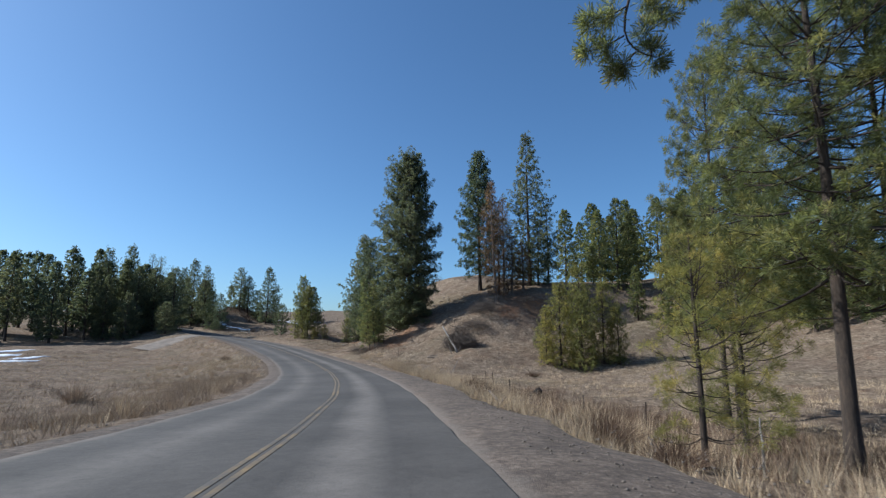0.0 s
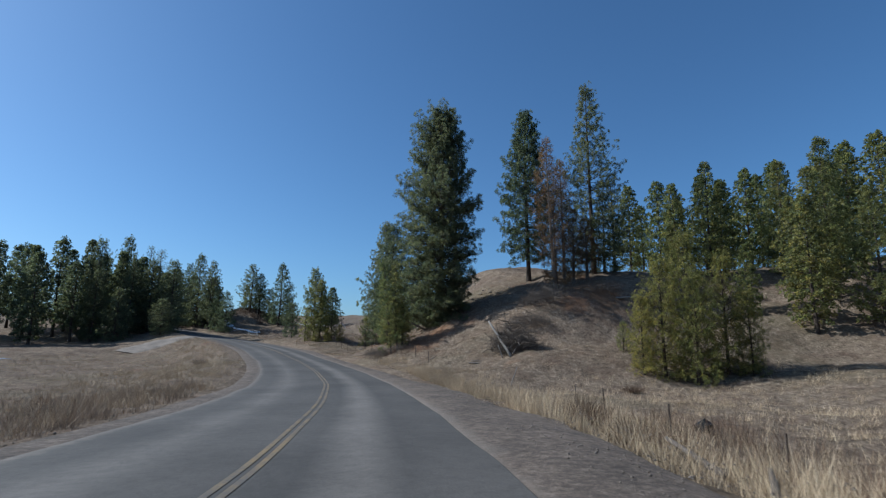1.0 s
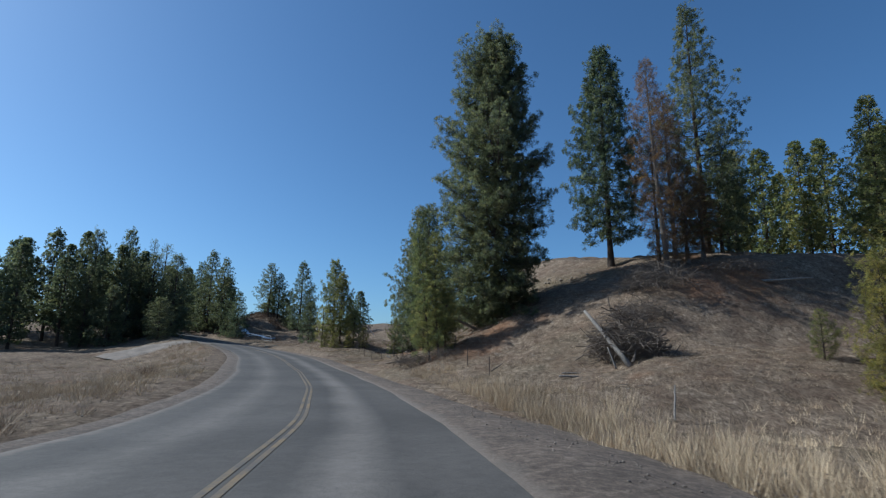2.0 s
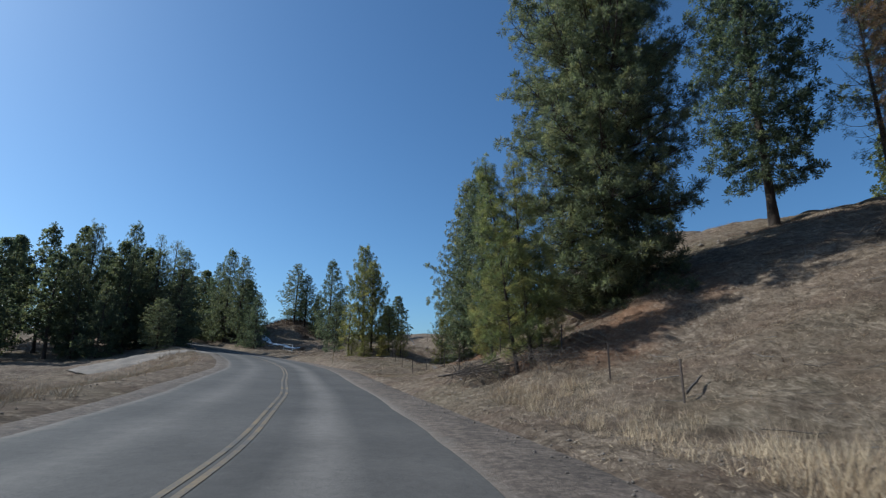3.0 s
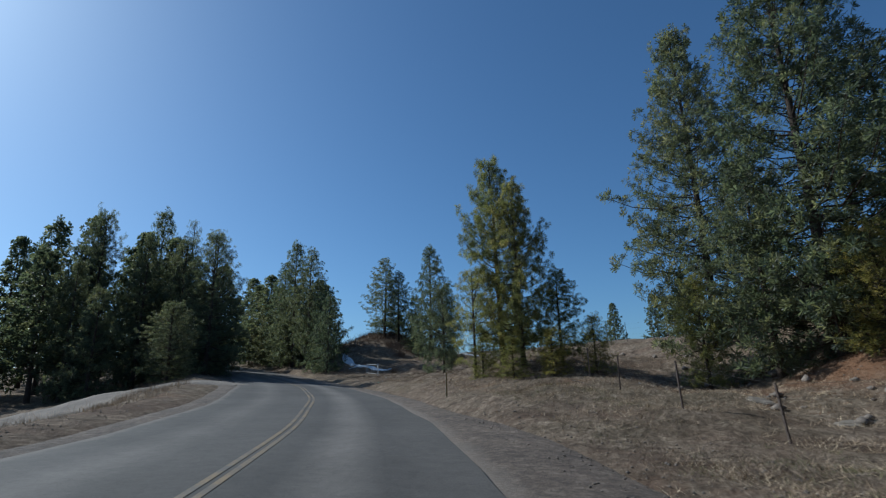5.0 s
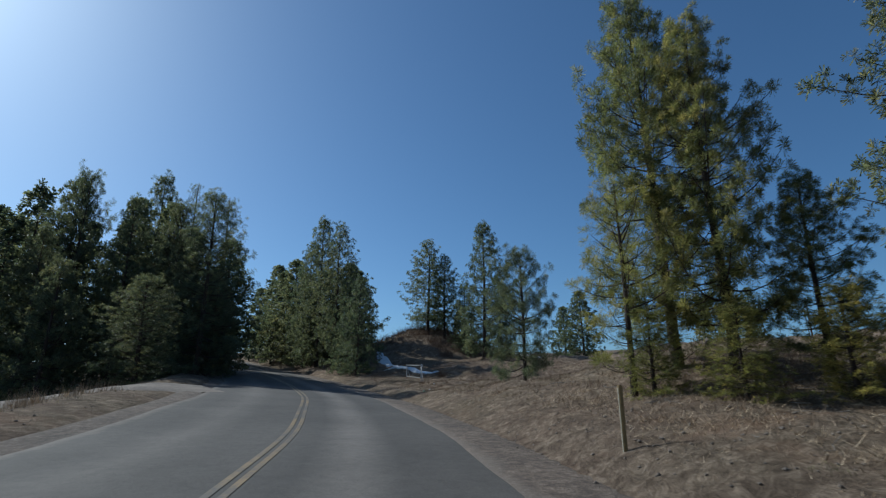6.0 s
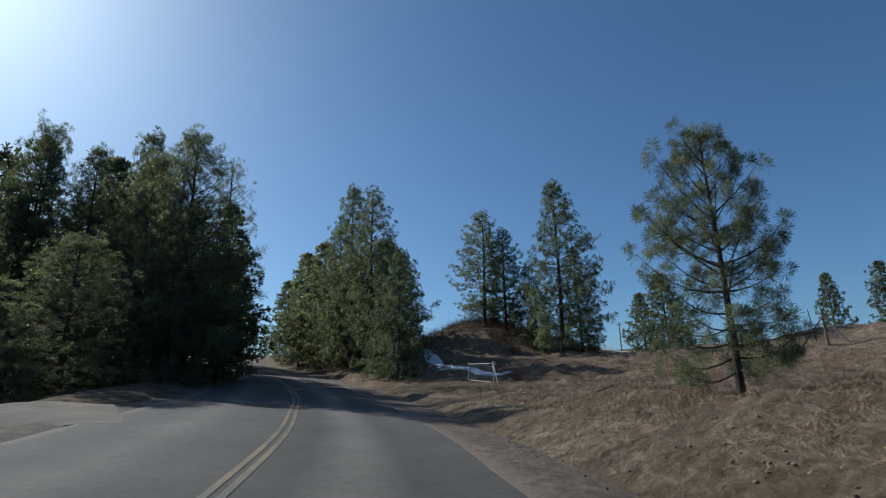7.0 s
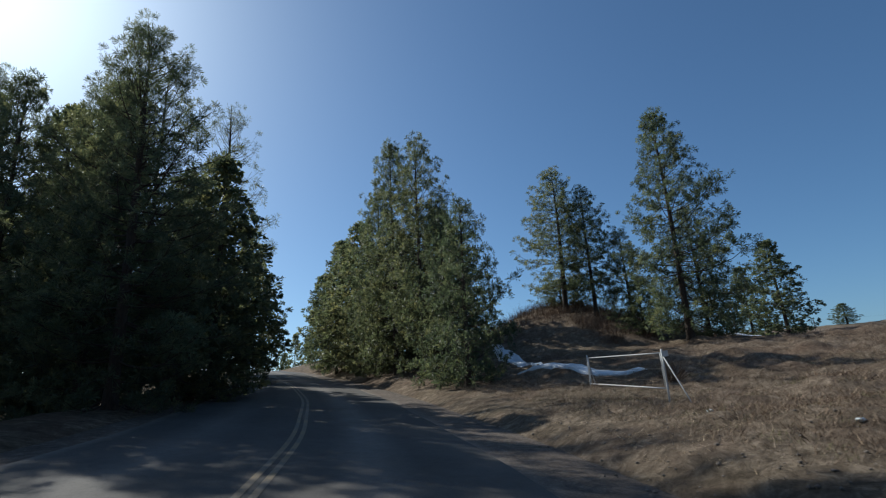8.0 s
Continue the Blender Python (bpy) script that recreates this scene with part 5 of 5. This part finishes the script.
# ---- pipe gate ----
def pipe_gate(a, b, h):
    ga, gb = Vector(land1(*a)), Vector(land1(*b))
    top = new("pipe_gate")
    top.location = ga
    span = gb - ga
    wide = Vector((span.x, span.y, 0)).length
    ux = Vector((span.x, span.y, 0)).normalized()
    tilt = span.z + 0.16

    def at(u, v, out=0.0):
        q = ux * u
        return (q.x - ux.y * out, q.y + ux.x * out, tilt * u / wide + v)

    def bar(name, p, q, r, label=""):
        p, q = np.array(p), np.array(q)
        pts = np.concatenate([p[None], np.linspace(p, q, 4), q[None]])
        v, f = tubes([(pts, np.array([0.002, r, r, r, r, 0.002]))], 8)
        return mesh_ob(name, v, f, PIPE, top, label, smooth_shade=True)

    bar("post", at(0, -0.3), at(0, h + 0.08), 0.022)
    bar("post", at(wide, -0.3), at(wide, h + 0.08), 0.022)
    bar("frame_rail", at(0.08, h), at(wide - 0.08, h), 0.014)
    bar("frame_rail", at(0.08, 0.12), at(wide - 0.08, 0.12), 0.014)
    bar("frame_stile", at(0.08, 0.12), at(0.08, h), 0.014)
    bar("frame_stile", at(wide - 0.08, 0.12), at(wide - 0.08, h), 0.014)
    bar("brace", at(wide, h * 0.95), at(wide + 1.0, -0.1, -0.1), 0.012, "slanting pipe brace")
    bar("brace", at(0, h * 0.9), at(-0.55, -0.1, 0.4), 0.016, "slanting pipe brace")
    for k in (0.35, 0.62):
        v, f = tubes([(np.array([at(0.08, h * k), at(wide / 2, h * k - 0.02), at(wide - 0.08, h * k)]), np.full(3, 0.004))], 3)
        mesh_ob("wire", v, f, WIRE, top)
    bm = bmesh.new()
    bmesh.ops.create_cube(bm, size=1.0, matrix=Matrix.Translation(at(wide + 0.12, h * 0.98)) @ Matrix.Diagonal((0.12, 0.03, 0.12, 1)))
    part("plate", bm, PIPE, top, "small blank white plate")
    return tagged(top, "small closed white pipe gate with slanting braces", "gate")


pipe_gate((114.1, 6.5), (110.0, 5.9), 0.85)

# roadside marker post
mk = new("marker_post")
mk.location = land1(86.1, 3.0)
bm = bmesh.new()
bmesh.ops.create_cube(bm, size=1.0, matrix=Matrix.Translation((0, 0, 0.27)) @ Matrix.Diagonal((0.05, 0.045, 1.05, 1)))
bmesh.ops.bevel(bm, geom=list(bm.edges), offset=0.008, segments=2, affect="EDGES")
part("body", bm, POSTWOOD, mk)
bm = bmesh.new()
bmesh.ops.create_cube(bm, size=1.0, matrix=Matrix.Translation((-0.027, 0, 0.36)) @ Matrix.Diagonal((0.008, 0.016, 0.8, 1)))
part("face_strip", bm, POSTFACE, mk, "pale weathered strip")
mk.rotation_euler = (0, 0, radians(30))
tagged(mk, "short yellowish wooden marker post at the road edge", "post")


# ---- snow and the side track ----
def snow_patch(s, o, a, b, turn, seed, label):
    """An irregular sheet of old snow lying on the ground."""
    cx, cy, cz = land1(s, o)
    rng = np.random.default_rng(seed)
    n, m = 40, 9
    ang = np.arange(n) * 2 * np.pi / n
    edge = 1 + 0.20 * np.sin(2 * ang + rng.uniform(0, 6)) + 0.10 * np.sin(3 * ang + rng.uniform(0, 6)) + 0.11 * np.sin(7 * ang + rng.uniform(0, 6)) + 0.10 * np.sin(11 * ang + rng.uniform(0, 6))
    V, F = [], []
    t = radians(turn)
    for k in range(m + 1):
        q = k / m
        ex, ey = a * q * edge * np.cos(ang), b * q * edge * np.sin(ang)
        x, y = cx + ex * np.cos(t) - ey * np.sin(t), cy + ex * np.sin(t) + ey * np.cos(t)
        z = land(x, y) + (0.09 * (1 - q ** 4) + 0.03 if k < m else -0.06)
        V.append(np.stack([x - cx, y - cy, z - cz], 1))
    V = np.concatenate(V)
    for k in range(m):
        i = np.arange(n)
        F.append(np.stack([k * n + i, k * n + (i + 1) % n, (k + 1) * n + (i + 1) % n, (k + 1) * n + i], 1))
    ob = mesh_ob("snow_patch", V, np.concatenate(F)[:, ::-1], SNOW, smooth_shade=True)
    ob.location = (cx, cy, cz)
    return tagged(ob, label, "snow")


snow_patch(118.6, 8.6, 2.4, 0.38, -14, 71, "thin strip of old snow at the foot of the knoll")
snow_patch(125.2, 9.15, 5.6, 0.42, -49, 72, "tongue of old snow on the shaded side of the knoll")
snow_patch(130.5, 37.0, 5.5, 0.9, 20, 73, "long strip of old snow on the meadow")
snow_patch(137.0, 44.0, 6.5, 1.0, 15, 74, "long strip of old snow on the meadow")
snow_patch(126.0, 27.0, 4.5, 0.8, 25, 75, "thin strip of old snow on the meadow")
for s, o, a, b, turn, seed in ((103.0, -31.0, 3.6, 0.8, 60, 76), (97.0, -33.5, 4.2, 0.9, 45, 77), (93.0, -29.0, 2.6, 0.5, 70, 79), (86.0, -29.6, 2.2, 0.5, 35, 80), (82.0, -31.5, 2.6, 0.6, 20, 83), (90.0, -37.0, 4.0, 1.2, 30, 84)):
    snow_patch(s, o, a, b, turn, seed, "thin broken streak of old snow in the meadow")
snow_patch(172.0, -7.5, 10.0, 1.2, 58, 78, "strip of old snow beside the far road")


def side_track(line, half, label):
    """A gravel track over the ground along stations and offsets."""
    line = np.array(line, float)
    u = np.linspace(0, 1, len(line))
    uu = np.linspace(0, 1, 60)
    x, y = place(np.interp(uu, u, line[:, 0]), np.interp(uu, u, line[:, 1]))
    x, y = smooth(x, 9), smooth(y, 9)
    tx, ty = np.gradient(x), np.gradient(y)
    ln = np.hypot(tx, ty)
    cols = np.linspace(-1, 1, 9)
    V = []
    for c in cols:
        px, py = x + c * half * ty / ln, y - c * half * tx / ln
        edge = LEFT_EDGE - station(px, py)[1]
        lift = 0.22 * np.clip((1.1 - edge) / 0.8, 0, 1) + np.interp(edge, [0, 0.5, 1.8], [0.015, 0.06, 0.14])
        V.append(np.stack([px, py, land(px, py) + lift - 0.24 * abs(c) ** 4 * np.clip(edge, 0, 1)], 1))
    V = np.stack(V, 1).reshape(-1, 3)
    m = len(cols)
    i = (np.arange(len(uu) - 1)[:, None] * m + np.arange(m - 1)[None]).ravel()
    ob = mesh_ob("side_track", V, np.stack([i, i + m, i + m + 1, i + 1], 1), GRAVEL, smooth_shade=True)
    uv = ob.data.uv_layers.new(name="uv")
    uv.data.foreach_set("uv", np.zeros(2 * len(ob.data.loops), np.float32))
    return tagged(ob, label, "track", kind="structure")


side_track([(103.2, -5.0), (102.6, -6.6), (101.4, -9.0), (100.0, -11.5), (98.6, -14.0), (97.4, -16.0)], 2.3, "pale gravel side track leaving the inside of the bend")


# ---- litter ----
def litter(name, s, o, size, mat, label, seed):
    rng = np.random.default_rng(seed)
    bm = bmesh.new()
    bmesh.ops.create_icosphere(bm, subdivisions=2, radius=1.0)
    for v in bm.verts:
        v.co *= 1 + rng.uniform(-0.25, 0.2)
    bmesh.ops.scale(bm, vec=size, verts=bm.verts)
    me = bpy.data.meshes.new(name)
    bm.to_mesh(me)
    bm.free()
    me.materials.append(mat)
    ob = new(name, me)
    x, y, z = land1(s, o)
    ob.matrix_basis = pose(x, y, z + size[2] * 0.6, rng.uniform(-15, 15), rng.uniform(-15, 15), rng.uniform(0, 360))
    return tagged(ob, label, "litter")


litter("plastic_bag", 28.6, 9.6, (0.24, 0.18, 0.26), BLACK, "crumpled black plastic bag in dry grass", 81)
litter("crushed_can", 103.2, 3.9, (0.065, 0.033, 0.033), GREENLITTER, "crushed green can lying on the bank", 82)
for i, (s, o) in enumerate(((33, 4.9), (104.0, 4.4), (105.2, 5.0), (107.5, 4.8), (60.2, 4.4), (30.5, 5.6), (83.0, 8.4))):
    litter("paper_scrap", s, o, (0.055, 0.04, 0.025), PALE, "pale crumpled scrap lying on the verge", 90 + i)
